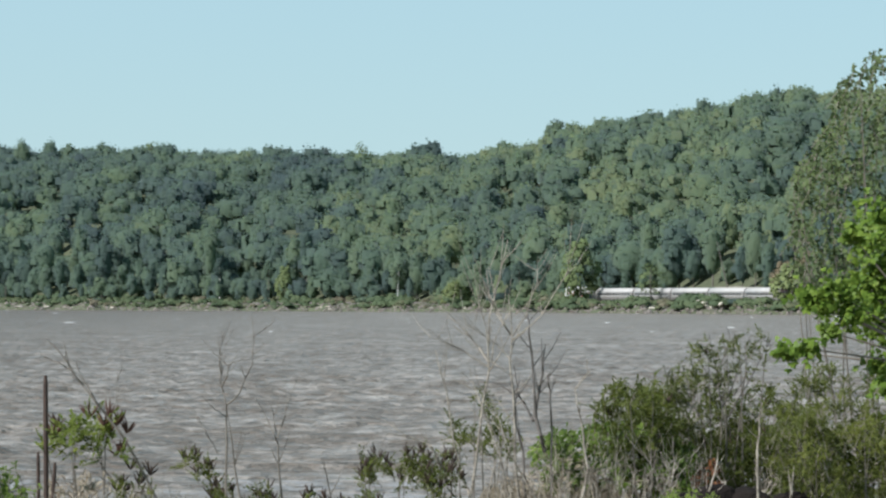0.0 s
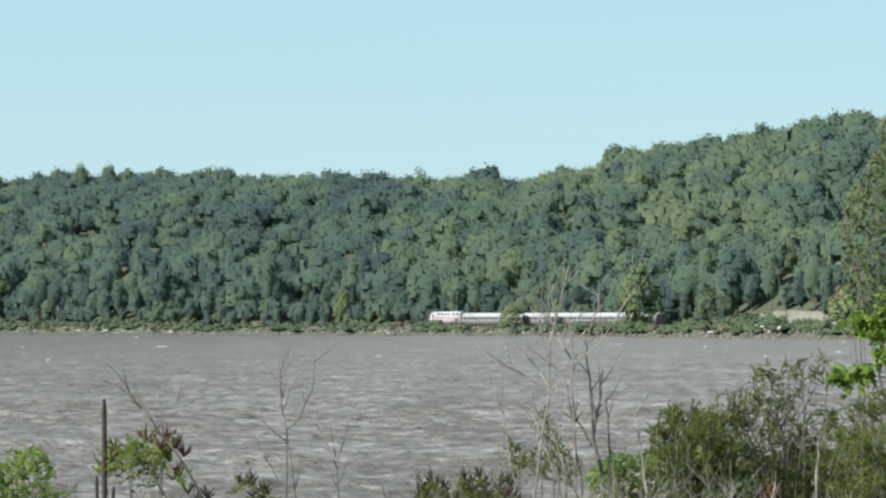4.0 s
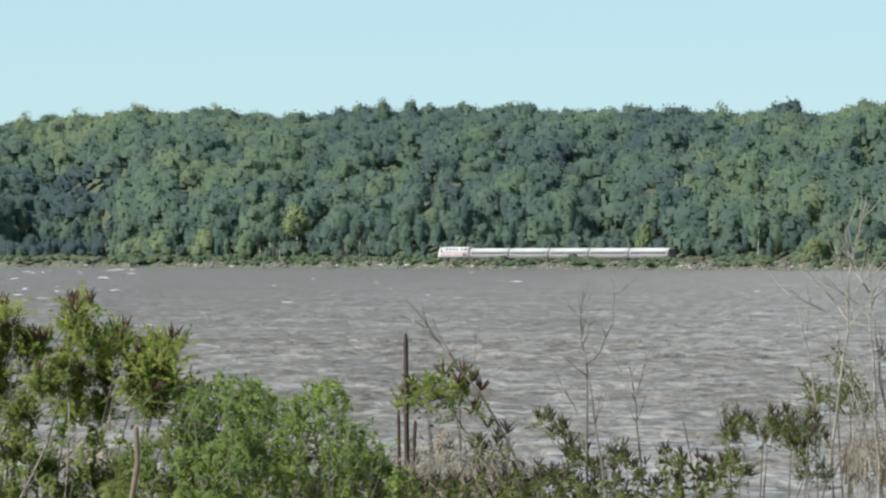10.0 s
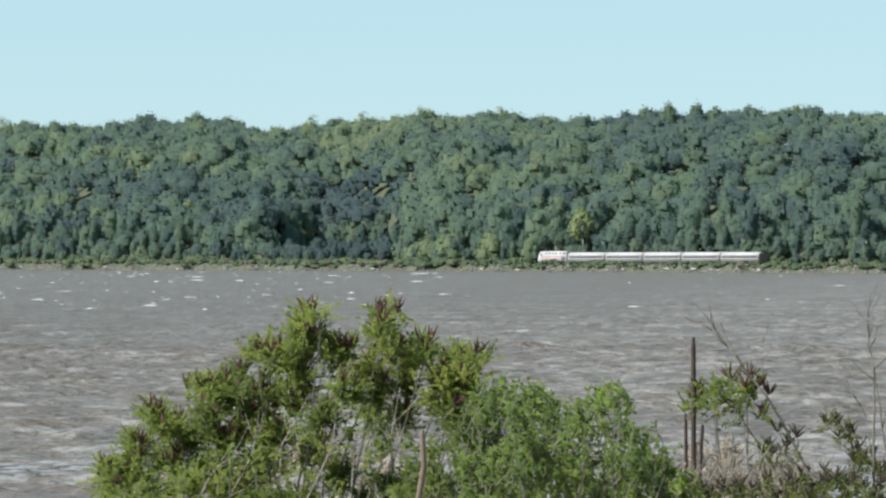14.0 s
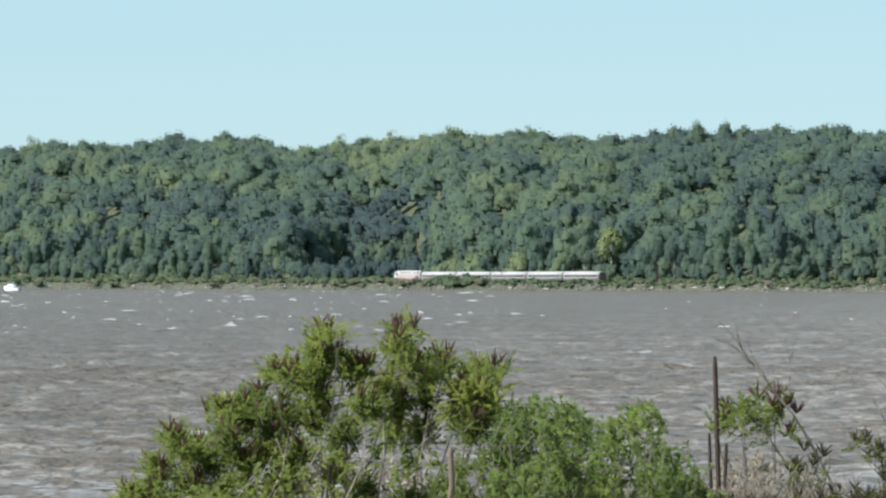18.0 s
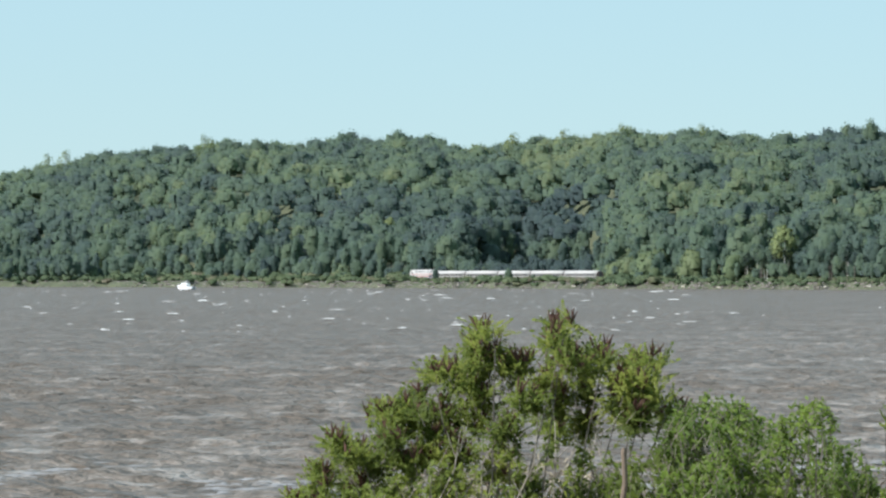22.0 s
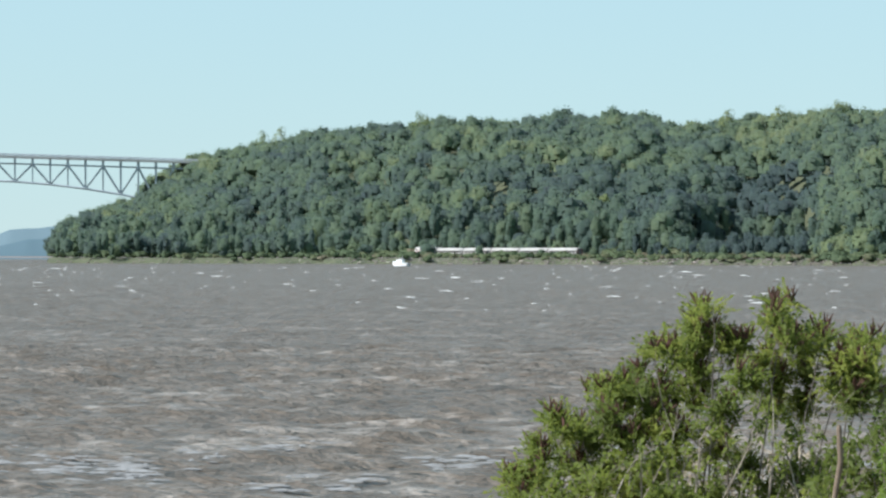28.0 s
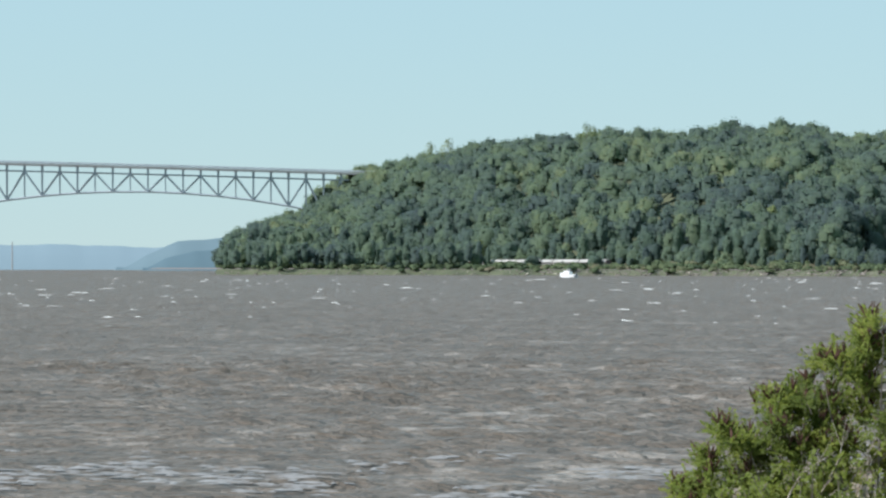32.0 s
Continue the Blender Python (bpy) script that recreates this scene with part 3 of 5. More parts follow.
for v, w in zip(rings, rings[1:]):
    for i in range(4):
        bm.faces.new((v[i], v[(i + 1) % 4], w[(i + 1) % 4], w[i]))
part("deck", bm, M_DECK, bridge)
for off in (-5.9, 5.9):
    bm = bmesh.new()
    for k in range(-7, 18):
        for h in (1.6, 2.2):
            s0, s1 = k * PANEL, (k + 1) * PANEL
            bar(bm, br0 + along * s0 + across * off + Vector((0, 0, deck_z(s0) + h)), br0 + along * s1 + across * off + Vector((0, 0, deck_z(s1) + h)), 0.14)
        for j in range(4):
            s = (k + j / 4) * PANEL
            bar(bm, br0 + along * s + across * off + Vector((0, 0, deck_z(s) + 1.0)), br0 + along * s + across * off + Vector((0, 0, deck_z(s) + 2.25)), 0.1)
    part("railing", bm, M_STEEL, bridge)

rooted(bridge, br0)

# ---- the railway ----
M_BALLAST = noisy("ballast", (0.12, 0.10, 0.09), (0.24, 0.21, 0.19), 0.6, 0.95, bump=0.05)
M_RAIL = noisy("rail_steel", (0.16, 0.12, 0.10), (0.26, 0.22, 0.2), 1.0, 0.5, metal=0.6)
RAIL_Z = 2.85


def on_track(s):
    """Place and heading on the line at s metres from bearing -6."""
    b = np.interp(s, ALONG, BEAR)
    return spot(float(b), float(track_d(b)), RAIL_Z)


def ribbon(offs, z0, s0, s1, step):
    out = []
    for s in np.arange(s0, s1, step):
        p, q = on_track(s), on_track(s + 1)
        t = (q - p).normalized()
        n = Vector((-t.y, t.x, 0))
        out.append([list(p + n * o + Vector((0, 0, z - RAIL_Z))) for o, z in zip(offs, z0)])
    return np.array(out)


bed = ground_mesh("railway", ribbon([-5.2, -2.4, 2.4, 5.2], [2.2, 2.66, 2.66, 2.2], -160, 1700, 10), M_BALLAST)
tagged(bed, "stone ballast bed of a railway along the shore", "railway", kind="structure")
for off in (-0.72, 0.72):
    rl = ground_mesh("rail", ribbon([off - 0.07, off - 0.04, off + 0.04, off + 0.07], [2.6, RAIL_Z, RAIL_Z, 2.6], -160, 1700, 10), M_RAIL)
    rl.parent = bed

# ---- the train ----
# one stainless steel twice: water reflection darkens the side colour, skylight brightens the roof
M_STAINLESS = noisy("stainless_side", (0.18, 0.17, 0.152), (0.25, 0.236, 0.212), 0.3, 0.55)
M_ROOF = noisy("coach_roof", (0.36, 0.345, 0.315), (0.46, 0.44, 0.41), 0.3, 0.6)
M_WINDOW = noisy("dark_glass", (0.02, 0.022, 0.026), (0.045, 0.05, 0.055), 0.5, 0.1)
M_UNDER = noisy("underframe", (0.03, 0.028, 0.026), (0.08, 0.07, 0.06), 0.6, 0.8)
M_WHITE = noisy("white_paint", (0.44, 0.425, 0.39), (0.56, 0.54, 0.50), 0.4, 0.45)
M_RED = noisy("red_paint", (0.40, 0.05, 0.05), (0.52, 0.08, 0.07), 0.6, 0.4)
M_BLUE = noisy("grey_blue_paint", (0.12, 0.13, 0.16), (0.18, 0.19, 0.22), 0.6, 0.4)
M_GRILLE = noisy("grille", (0.05, 0.05, 0.055), (0.14, 0.14, 0.15), 2.0, 0.6)
M_END = noisy("coach_end", (0.09, 0.06, 0.055), (0.17, 0.12, 0.11), 0.6, 0.7)


def hull(section, x0, x1, bm=None):
    """A shell of one cross-section (y, z) from x0 to x1."""
    bm = bm or bmesh.new()
    a = [bm.verts.new((x0, y, z)) for y, z in section]
    b = [bm.verts.new((x1, y, z)) for y, z in section]
    n = len(section)
    for i in range(n):
        f = bm.faces.new((a[i], a[(i + 1) % n], b[(i + 1) % n], b[i]))
        f.smooth = True
    bm.faces.new(a[::-1])
    bm.faces.new(b)
    return bm


def bogie(parent, x, axles=(-1.3, 1.3), wheel_r=0.46):
    bm = bmesh.new()
    for y in (-1.05, 1.05):
        box(bm, x - 1.9, x + 1.9, y - 0.1, y + 0.1, 0.45, 0.75, 0.05)
    box(bm, x - 0.35, x + 0.35, -1.05, 1.05, 0.5, 0.85, 0.04)
    bg = part("bogie", bm, M_UNDER, parent)
    for ax in axles:
        for y in (-0.75, 0.75):
            bm = bmesh.new()
            bmesh.ops.create_cone(bm, cap_ends=True, segments=16, radius1=wheel_r, radius2=wheel_r, depth=0.14,
                                  matrix=Matrix.Translation((x + ax, y, wheel_r)) @ Matrix.Rotation(math.pi / 2, 4, "X"))
            part("wheel", bm, M_RAIL, bg)


def coach():
    """A tubular stainless coach, 25.9 m long; x runs forward, z from the rail."""
    root = new("passenger_coach")
    half = [(1.2, 0.62), (1.42, 0.75), (1.55, 1.3), (1.58, 1.85), (1.53, 2.6), (1.36, 3.15), (1.0, 3.62), (0.55, 3.86), (0.0, 3.93)]
    section = [(y, z) for y, z in half] + [(-y, z) for y, z in half[-2::-1]]
    part("shell", hull(section, -12.7, 12.7), M_STAINLESS, root)
    up = [(y * 1.008, z) for y, z in half if z >= 2.59] 
    roof = [(y, z + 0.012) for y, z in up] + [(-y, z + 0.012) for y, z in up[-2::-1]]
    part("roof", hull(roof, -12.72, 12.72), M_ROOF, root, "ribbed stainless roof, the sky's brightness put into its colour")
    for sg in (-1, 1):
        bm = bmesh.new()
        box(bm, -0.75, 0.75, -0.05, 0.05, 2.02, 2.52, 0.02)
        one = part("window", bm, M_WINDOW, root)
        one.location = (-10.2, sg * 1.545, 0)
        for k in range(1, 11):
            o = new("window", one.data)
            o.parent = root
            o.location = (-10.2 + k * 2.04, sg * 1.545, 0)
        for z0, z1, m in ((1.74, 1.86, M_WHITE),):
            bm = bmesh.new()
            box(bm, -12.6, 12.6, sg * 1.575 - 0.025, sg * 1.575 + 0.025, z0, z1)
            part("stripe", bm, m, root)
    for sg in (-1, 1):
        bm = bmesh.new()
        box(bm, sg * 12.85 - 0.16, sg * 12.85 + 0.16, -1.3, 1.3, 0.8, 3.5, 0.1)
        end = part("end_wall", bm, M_END, root, "dark end wall with a door")
        bm = bmesh.new()
        box(bm, sg * 13.02 - 0.05, sg * 13.02 + 0.05, -0.45, 0.45, 0.95, 3.0, 0.03)
        part("door", bm, M_GRILLE, end)
    bm = bmesh.new()
    box(bm, -7.0, 7.0, -1.15, 1.15, 0.3, 0.66, 0.05)
    part("underframe_equipment", bm, M_UNDER, root)
    bogie(root, -9.1)
    bogie(root, 9.1)
    return tagged(root, "stainless steel tubular passenger coach with dark windows", "train car", "coaches of the train")


def engine():
    root = new("locomotive")
    sec = [(1.4, 0.95), (1.52, 1.1), (1.52, 3.7), (1.25, 4.2), (0.7, 4.36), (0, 4.38), (-0.7, 4.36), (-1.25, 4.2), (-1.52, 3.7), (-1.52, 1.1), (-1.4, 0.95)]
    part("body", hull(sec, -10.2, 8.3), M_WHITE, root)
    bm = bmesh.new()
    prof = [(8.3, 0.95), (10.25, 0.95), (10.45, 1.6), (10.2, 2.55), (9.1, 3.9), (8.3, 4.36)]
    L = [bm.verts.new((x, 1.5 - 0.12 * max(x - 8.3, 0), z)) for x, z in prof]
    R = [bm.verts.new((x, -1.5 + 0.12 * max(x - 8.3, 0), z)) for x, z in prof]
    for i in range(len(prof) - 1):
        bm.faces.new((L[i], L[i + 1], R[i + 1], R[i]))
    bm.faces.new(L[::-1])
    bm.faces.new(R)
    nose = part("nose", bm, M_WHITE, root, "sloped white cab nose")
    for sg in (-1, 1):
        bm = bmesh.new()
        box(bm, -0.55, 0.55, -0.03, 0.03, -0.4, 0.4, 0.02)
        w = part("windscreen", bm, M_WINDOW, nose)
        w.matrix_basis = Matrix.Translation((9.72, sg * 0.68, 3.2)) @ Matrix.Rotation(radians(90), 4, "Z") @ Matrix.Rotation(radians(-39), 4, "X")
        bm = bmesh.new()
        box(bm, 7.2, 8.1, sg * 1.52 - 0.02, sg * 1.52 + 0.02, 2.75, 3.5, 0.015)
        part("cab_window", bm, M_WINDOW, root)
        for z0, z1, m in ((1.62, 1.76, M_RED), (2.5, 2.64, M_RED), (1.0, 1.25, M_BLUE)):
            bm = bmesh.new()
            box(bm, -10.1, 8.25, sg * 1.53 - 0.02, sg * 1.53 + 0.02, z0, z1)
            part("stripe", bm, m, root)
        for x0, x1 in ((-9.6, -7.4), (-6.6, -5.0), (-3.4, -2.2), (-1.4, -0.2), (0.8, 2.2), (3.2, 4.8)):
            bm = bmesh.new()
            box(bm, x0, x1, sg * 1.5 - 0.06, sg * 1.5 + 0.06, 3.35, 3.95, 0.03)
            part("grille", bm, M_GRILLE, root)
        bm = bmesh.new()
        box(bm, -9.2, -6.6, sg * 1.53 - 0.025, sg * 1.53 + 0.025, 1.25, 2.3, 0.02)
        part("radiator_panel", bm, M_GRILLE, root)
        bm = bmesh.new()
        box(bm, 10.3, 10.5, sg * 0.8 - 0.15, sg * 0.8 + 0.15, 1.5, 1.8, 0.03)
        part("headlight", bm, M_PALEROCK, nose)
    bm = bmesh.new()
    box(bm, -2.8, 2.6, -1.25, 1.25, 0.3, 0.98, 0.1)
    part("fuel_tank", bm, M_UNDER, root)
    bm = bmesh.new()
    box(bm, 9.9, 10.5, -1.4, 1.4, 0.25, 0.95, 0.08)
    part("pilot", bm, M_UNDER, root)
    for x in (-8.0, -5.5, 0.0):
        bm = bmesh.new()
        bmesh.ops.create_cone(bm, cap_ends=True, segments=16, radius1=0.75, radius2=0.7, depth=0.2, matrix=Matrix.Translation((x, 0, 4.42)))
        part("roof_fan", bm, M_GRILLE, root)
    bogie(root, -6.4, wheel_r=0.5)
    bogie(root, 6.4, wheel_r=0.5)
    return tagged(root, "white diesel locomotive with red stripes and dark grilles", "locomotive")


loco = engine()
first = coach()
cars = [first] + [copy_thing(first, pose(0, 0, 0)) for k in range(4)]
NOSE_0, SPEED = 297.6, 32.1


def train_pose(t, middle, back):
    """The pose of a vehicle whose middle runs so far behind the nose, turned from front to rear bogie."""
    s = NOSE_0 + SPEED * t - middle
    f, r2 = on_track(s + back), on_track(s - back)
    d = f - r2
    m = (f + r2) / 2
    return pose(m.x, m.y, RAIL_Z, 0, 0, math.degrees(math.atan2(d.y, d.x)))


# ---- the white motorboat at anchor ----
M_HULL = noisy("boat_white", (0.84, 0.84, 0.83), (0.92, 0.92, 0.91), 0.8, 0.3)
boat = new("motorboat")
tagged(boat, "small white cabin motorboat at anchor off the far shore", "boat")
bm = bmesh.new()
secs = []
for x, w, zk, zs in ((-3.4, 1.15, -0.2, 0.95), (-1.0, 1.25, -0.35, 1.0), (1.5, 1.1, -0.3, 1.2), (2.9, 0.55, -0.1, 1.4), (3.6, 0.06, 0.5, 1.5)):
    secs.append([bm.verts.new((x, y, z)) for y, z in ((0, zk), (w * 0.8, zk + 0.35), (w, zs), (-w, zs), (-w * 0.8, zk + 0.35))])
for p, q in zip(secs, secs[1:]):
    for i in range(5):
        bm.faces.new((p[i], p[(i + 1) % 5], q[(i + 1) % 5], q[i]))
bm.faces.new(secs[0])
part("hull", bm, M_HULL, boat)
bm = bmesh.new()
box(bm, -1.2, 1.6, -0.9, 0.9, 0.95, 2.0, 0.2)
part("cabin", bm, M_HULL, boat)
bm = bmesh.new()
box(bm, 0.5, 1.1, -0.92, 0.92, 1.55, 1.75, 0.05)
part("cabin_window", bm, M_WINDOW, boat)
bm = bmesh.new()
tube(bm, [(-0.6, 0, 2.0), (-0.6, 0, 3.1)], [0.05, 0.03], 6)
box(bm, -1.1, 0.2, -0.8, 0.8, 2.35, 2.45, 0.03)
part("hardtop", bm, M_HULL, boat)
bm = bmesh.new()
box(bm, -3.9, -3.4, -0.2, 0.2, 0.2, 1.3, 0.08)
part("outboard_motor", bm, M_GRILLE, boat)
p = spot(12.49, 1690)
boat.matrix_basis = pose(p.x, p.y, 0.15, 0, 0, 152) @ Matrix.Diagonal((1.0, 1.0, 1.1, 1))

# ---- trees of their own on the far shore ----
def perch(b, el, h):
    """The place on the hill at a bearing where a tree of that height tops out at an elevation."""
    for back in np.arange(8, RIDGE - 4, 4.0):
        d = float(track_d(b)) + back
        if float(land_z(b, d)) + h >= EYE + d * math.tan(radians(el)):
            break
    return spot(b, d, float(land_z(b, d))), max(h, EYE + d * math.tan(radians(el)) - float(land_z(b, d)))


def lone(name, form, b, el, h, s, leaf, bark, label, back=None, tr=0.25, sink=0.0):
    root = tree_thing(name, form, float(form[0][..., 2].max()), tr, leaf, bark, label)
    if back is None:
        p, h = perch(b, el, h)
    else:
        d = float(track_d(b)) + back
        p = spot(b, d, float(land_z(b, d)))
        h = EYE + d * math.tan(radians(el)) - p.z
    k = h * (1 + sink) / float(form[0][..., 2].max())
    root.matrix_basis = pose(p.x, p.y, p.z - 0.2 - sink * h, 0, 0, 40) @ Matrix.Diagonal((s, s, k, 1))
    return root


lone("hilltop_tree", FORMS[4], 4.437, 1.815, 18, 0.8, M_TREE, M_BARK, "dark round tree that tops the wooded ridge")
lone("hilltop_tree", FORMS[5], 4.745, 1.81, 18, 0.8, M_TREE, M_BARK, "dark round tree that tops the wooded ridge")
lone("hilltop_tree", FORMS[9], 5.02, 1.765, 18, 0.8, M_TREE, M_BARK, "dark slender tree that tops the wooded ridge")
lone("hilltop_tree", FORMS[2], 0.173, 1.808, 18, 1.35, M_TREE, M_BARK, "broad round tree standing over the ridge")
lone("hilltop_tree", FORMS[10], -1.285, 2.032, 20, 0.9, M_TREE, M_BARK, "tall slender tree standing over the ridge")
lone("hilltop_tree", FORMS[11], -1.2, 1.99, 20, 0.8, M_TREE, M_BARK, "tall slender tree standing over the ridge")
lone("hilltop_tree", FORMS[9], -3.77, 2.42, 19, 0.7, M_TREE, M_BARK, "tall slender tree standing over the ridge")
lone("hilltop_tree", FORMS[5], 10.08, 1.69, 18, 1.2, M_TREE, M_BARK, "broad round tree standing over the ridge")
lone("hilltop_tree", FORMS[6], 10.7, 1.685, 18, 1.3, M_TREE, M_BARK, "broad round tree standing over the ridge")
lone("bright_tree", AIRY[2], 10.19, 0.68, 16, 0.9, M_YELLOWISH, M_BARK, "bright yellow-green tree on the hillside")
lone("round_tree", AIRY[3], 14.72, 0.67, 15, 1.0, M_OLIVETREE, M_BARK, "pale round-headed tree on the hillside")
lone("yellow_tree", AIRY[1], 13.5, 0.2, 14, 0.9, M_YELLOWISH, M_BARK, "yellowing tree near the water's edge")
lone("willow_tree", AIRY[0], 1.784, 0.37, 10, 0.75, M_YELLOWISH, M_BARK, "bright yellow-green willow beside the railway", back=9, sink=0.15)
lone("dead_limbed_tree", AIRY[4], 5.72, 0.6, 16, 1.35, M_YELLOWISH, M_PALEBARK, "sparse pale tree with a bare white trunk", back=9, tr=0.16)
lone("round_bush", AIRY[2], -0.13, 0.2, 8, 0.9, M_YELLOWISH, M_BARK, "round light green bush before the railway", back=-14, sink=0.25)
lone("poplar_tree", AIRY[3], -1.55, 0.68, 16, 1.05, M_YELLOWISH, M_BARK, "tall thin olive-green poplar before the railway", back=-14, sink=0.1)
lone("poplar_tree", SPARSE[1], -2.35, 0.40, 12, 1.0, M_YELLOWISH, M_BARK, "olive-green poplar before the railway", back=-13)
lone("poplar_tree", AIRY[0], -3.95, 0.4, 12, 1.3, M_YELLOWISH, M_BARK, "olive-green poplar before the railway", back=-10, sink=0.2)
for k, (b, el, s) in enumerate(((6.3, 0.3, 1.0), (6.75, 0.38, 1.2), (7.2, 0.36, 1.3), (7.6, 0.22, 1.0), (5.95, 0.2, 0.9), (7.45, 0.28, 1.1))):
    lone("spur_tree", FORMS[k], b, el, 14, s, M_OLIVETREE, M_BARK, "round green tree on a low spur beside the railway", back=10 + 2 * k, sink=0.35)
saps = ((8.57, 0.02, 0.3), (8.28, 0.0, 0.45), (7.36, 0.06, 0.35), (6.62, 0.0, 0.4), (9.67, 0.1, 0.35), (8.84, 0.1, 0.35), (11.6, 0.1, 0.4), (12.2, 0.12, 0.6), (12.9, 0.1, 0.9),
        (2.0, -0.03, 0.4), (0.9, 0.0, 0.5), (2.6, 0.02, 0.35), (3.9, -0.02, 0.4), (10.9, 0.05, 0.45), (10.3, 0.08, 0.4), (-0.6, 0.05, 0.6), (-3.3, -0.02, 0.6))
for k, (b, el, s) in enumerate(saps):
    lone("sapling", FORMS[k % 9], b, el + 0.02, 5, s * 1.0, M_TREE, M_BARK, "small green sapling between the water and the railway", back=-11, tr=0.12, sink=0.25)

M_DRYTREE = leafy("dry_leaves", [(0.0, (0.15, 0.125, 0.075)), (1.0, (0.23, 0.19, 0.12))], "object", 0.7, 0.2, 0.3)
for k, (b, el, s) in enumerate(((-3.85, 0.42, 0.8), (-4.15, 0.55, 0.9), (-4.45, 0.6, 1.0), (-4.75, 0.55, 1.0))):
    lone("dry_tree", AIRY[k], b, el, 14, s, M_DRYTREE, M_PALEBARK, "brownish half-bare tree beside the railway", back=17 + 3 * k)
for k, (b, el) in enumerate(((8.79, 1.62), (12.28, 1.6), (12.2, 1.56), (8.22, 1.66), (7.55, 1.72), (6.65, 1.72), (3.3, 1.74), (0.92, 1.74), (14.05, 1.38), (13.85, 1.42))):
    lone("pale_crowned_tree", SPARSE[k % 3], b, el + 0.03, 17, 1.1, M_YELLOWISH, M_BARK, "pale thin-leaved tree on the ridge")
# thin pale trunks that show along the edge of the woods
rt = np.random.default_rng(19)
for k in range(30):
    b = rt.uniform(4.9, 7.4) if k < 22 else rt.uniform(-3.0, 4.0)
    d = float(track_d(b)) + rt.uniform(8, 12)
    p = spot(b, d, float(land_z(b, d)) - 0.3)
    root = new("slender_tree")
    h = rt.uniform(7, 15)
    bm = bmesh.new()
    lean = rt.normal() * 0.4
    tube(bm, [(0, 0, 0), (lean * 0.3, 0, h * 0.4), (lean, 0, h)], [0.16, 0.12, 0.05], 5)
    part("trunk", bm, M_BARK if k % 3 else M_PALEBARK, root)
    form = AIRY[k % 4]
    quads("crown", form[0] * np.array([0.45, 0.45, 0.5 * h / float(form[0][..., 2].max())]) + np.array([lean * 0.7, 0, h * 0.52]), M_TREE, root, hue=np.full(len(form[0]), 0.5), normals=form[1])
    root.location = p
    tagged(root, "slender tree with a thin bare trunk at the wood's edge", "tree", "slender trees at the wood's edge")
# a bare tan slope behind the line
g = []
for b in np.arange(-4.6, -2.5, 0.06):
    d = float(track_d(b))
    top = np.interp(b, [-4.6, -4.4, -3.65, -3.3, -2.9, -2.55], [5.5, 6.0, 6.6, 7.2, 6.2, 3.0]) + 0.4 * noise.noise(Vector((b * 6, 0, 0)))
    g.append([list(spot(b, d + 6.5, 2.3)), list(spot(b, d + 8.5, 2.5 + top * 0.25)), list(spot(b, d + 15, top)), list(spot(b, d + 22, top + 0.2)), list(spot(b, d + 30, 2.0))])
tagged(ground_mesh("earth_bank", np.array(g), noisy("tan_earth", (0.14, 0.13, 0.09), (0.25, 0.225, 0.165), 0.25, 0.95, bump=0.1)), "bare tan earth slope behind the railway", "slope", kind="structure")
# a leaning dead tree over the line
pole = new("dead_tree")
d0 = float(track_d(-3.14)) + 6
p, q = spot(-3.26, d0, 2.2), spot(-3.10, d0, EYE + d0 * math.tan(radians(0.62)))
bm = bmesh.new()
tube(bm, [tuple(p), tuple(p.lerp(q, 0.5)), tuple(q)], [0.2, 0.15, 0.08], 7)
part("trunk", bm, M_BARK, pole)
tagged(rooted(pole, p), "bare leaning dead tree beside the railway", "tree")
mast = new("radio_mast")
p = spot(18.77, 4380, 0)
bm = bmesh.new()
tube(bm, [(p.x, p.y, 0), (p.x, p.y, EYE + 4380 * math.tan(radians(0.262)))], [0.7, 0.5], 5)
part("shaft", bm, M_DECK, mast)
tagged(rooted(mast, p), "thin pale mast on the far hills", "mast")

# brush and riprap along the water
r = np.random.default_rng(31)
SHRUBS = [crown(np.random.default_rng(90 + k), [(r.uniform(-0.7, 0.7), r.uniform(-0.7, 0.7), 0.5 + r.uniform(0, 0.5), 0.8, 0.8, 0.6) for j in range(3)], 16, 0.26) for k in range(5)]
out, way, hue = [], [], []
b = -8.5
while b < 16.4:
    lush = noise.noise(Vector((b * 2.2, 0.3, 9.0)))
    for j in range(4):
        lo = float(shore_d(b)) + 4
        hi = float(track_d(b)) - 9 if j < 3 else float(track_d(b)) + 15
        d = r.uniform(lo, max(hi, lo + 1)) if j < 3 else float(track_d(b)) + r.uniform(9, 16) + float(cove(b)) * r.uniform(0, 0.9)
        s = r.uniform(0.5, 1.3) * (1.0 + 0.7 * lush) * (1.6 if j == 3 else 1.0) * (1.7 if b > 11 else 1.5 if b > 7.2 else 1.15 if b < -0.4 else 0.9)
        p = spot(b + r.uniform(-0.02, 0.02), d, float(land_z(b, d)))
        q, nn = placed(SHRUBS[r.integers(5)], p.x, p.y, p.z - 0.2, r.uniform(0, 6.28), (s * 1.3, s))
        out.append(q)
        way.append(nn)
        hue.append(np.full(len(q), np.clip(0.45 - 0.5 * lush + r.normal() * 0.25 - (0.3 if b > 13 else 0), 0, 1)))
    b += 0.058
brush = quads("brush", np.concatenate(out), M_BRUSH, hue=np.concatenate(hue), normals=np.concatenate(way))
tagged(brush, "low green and tan brush along the railway bank", "brush", kind="stuff")


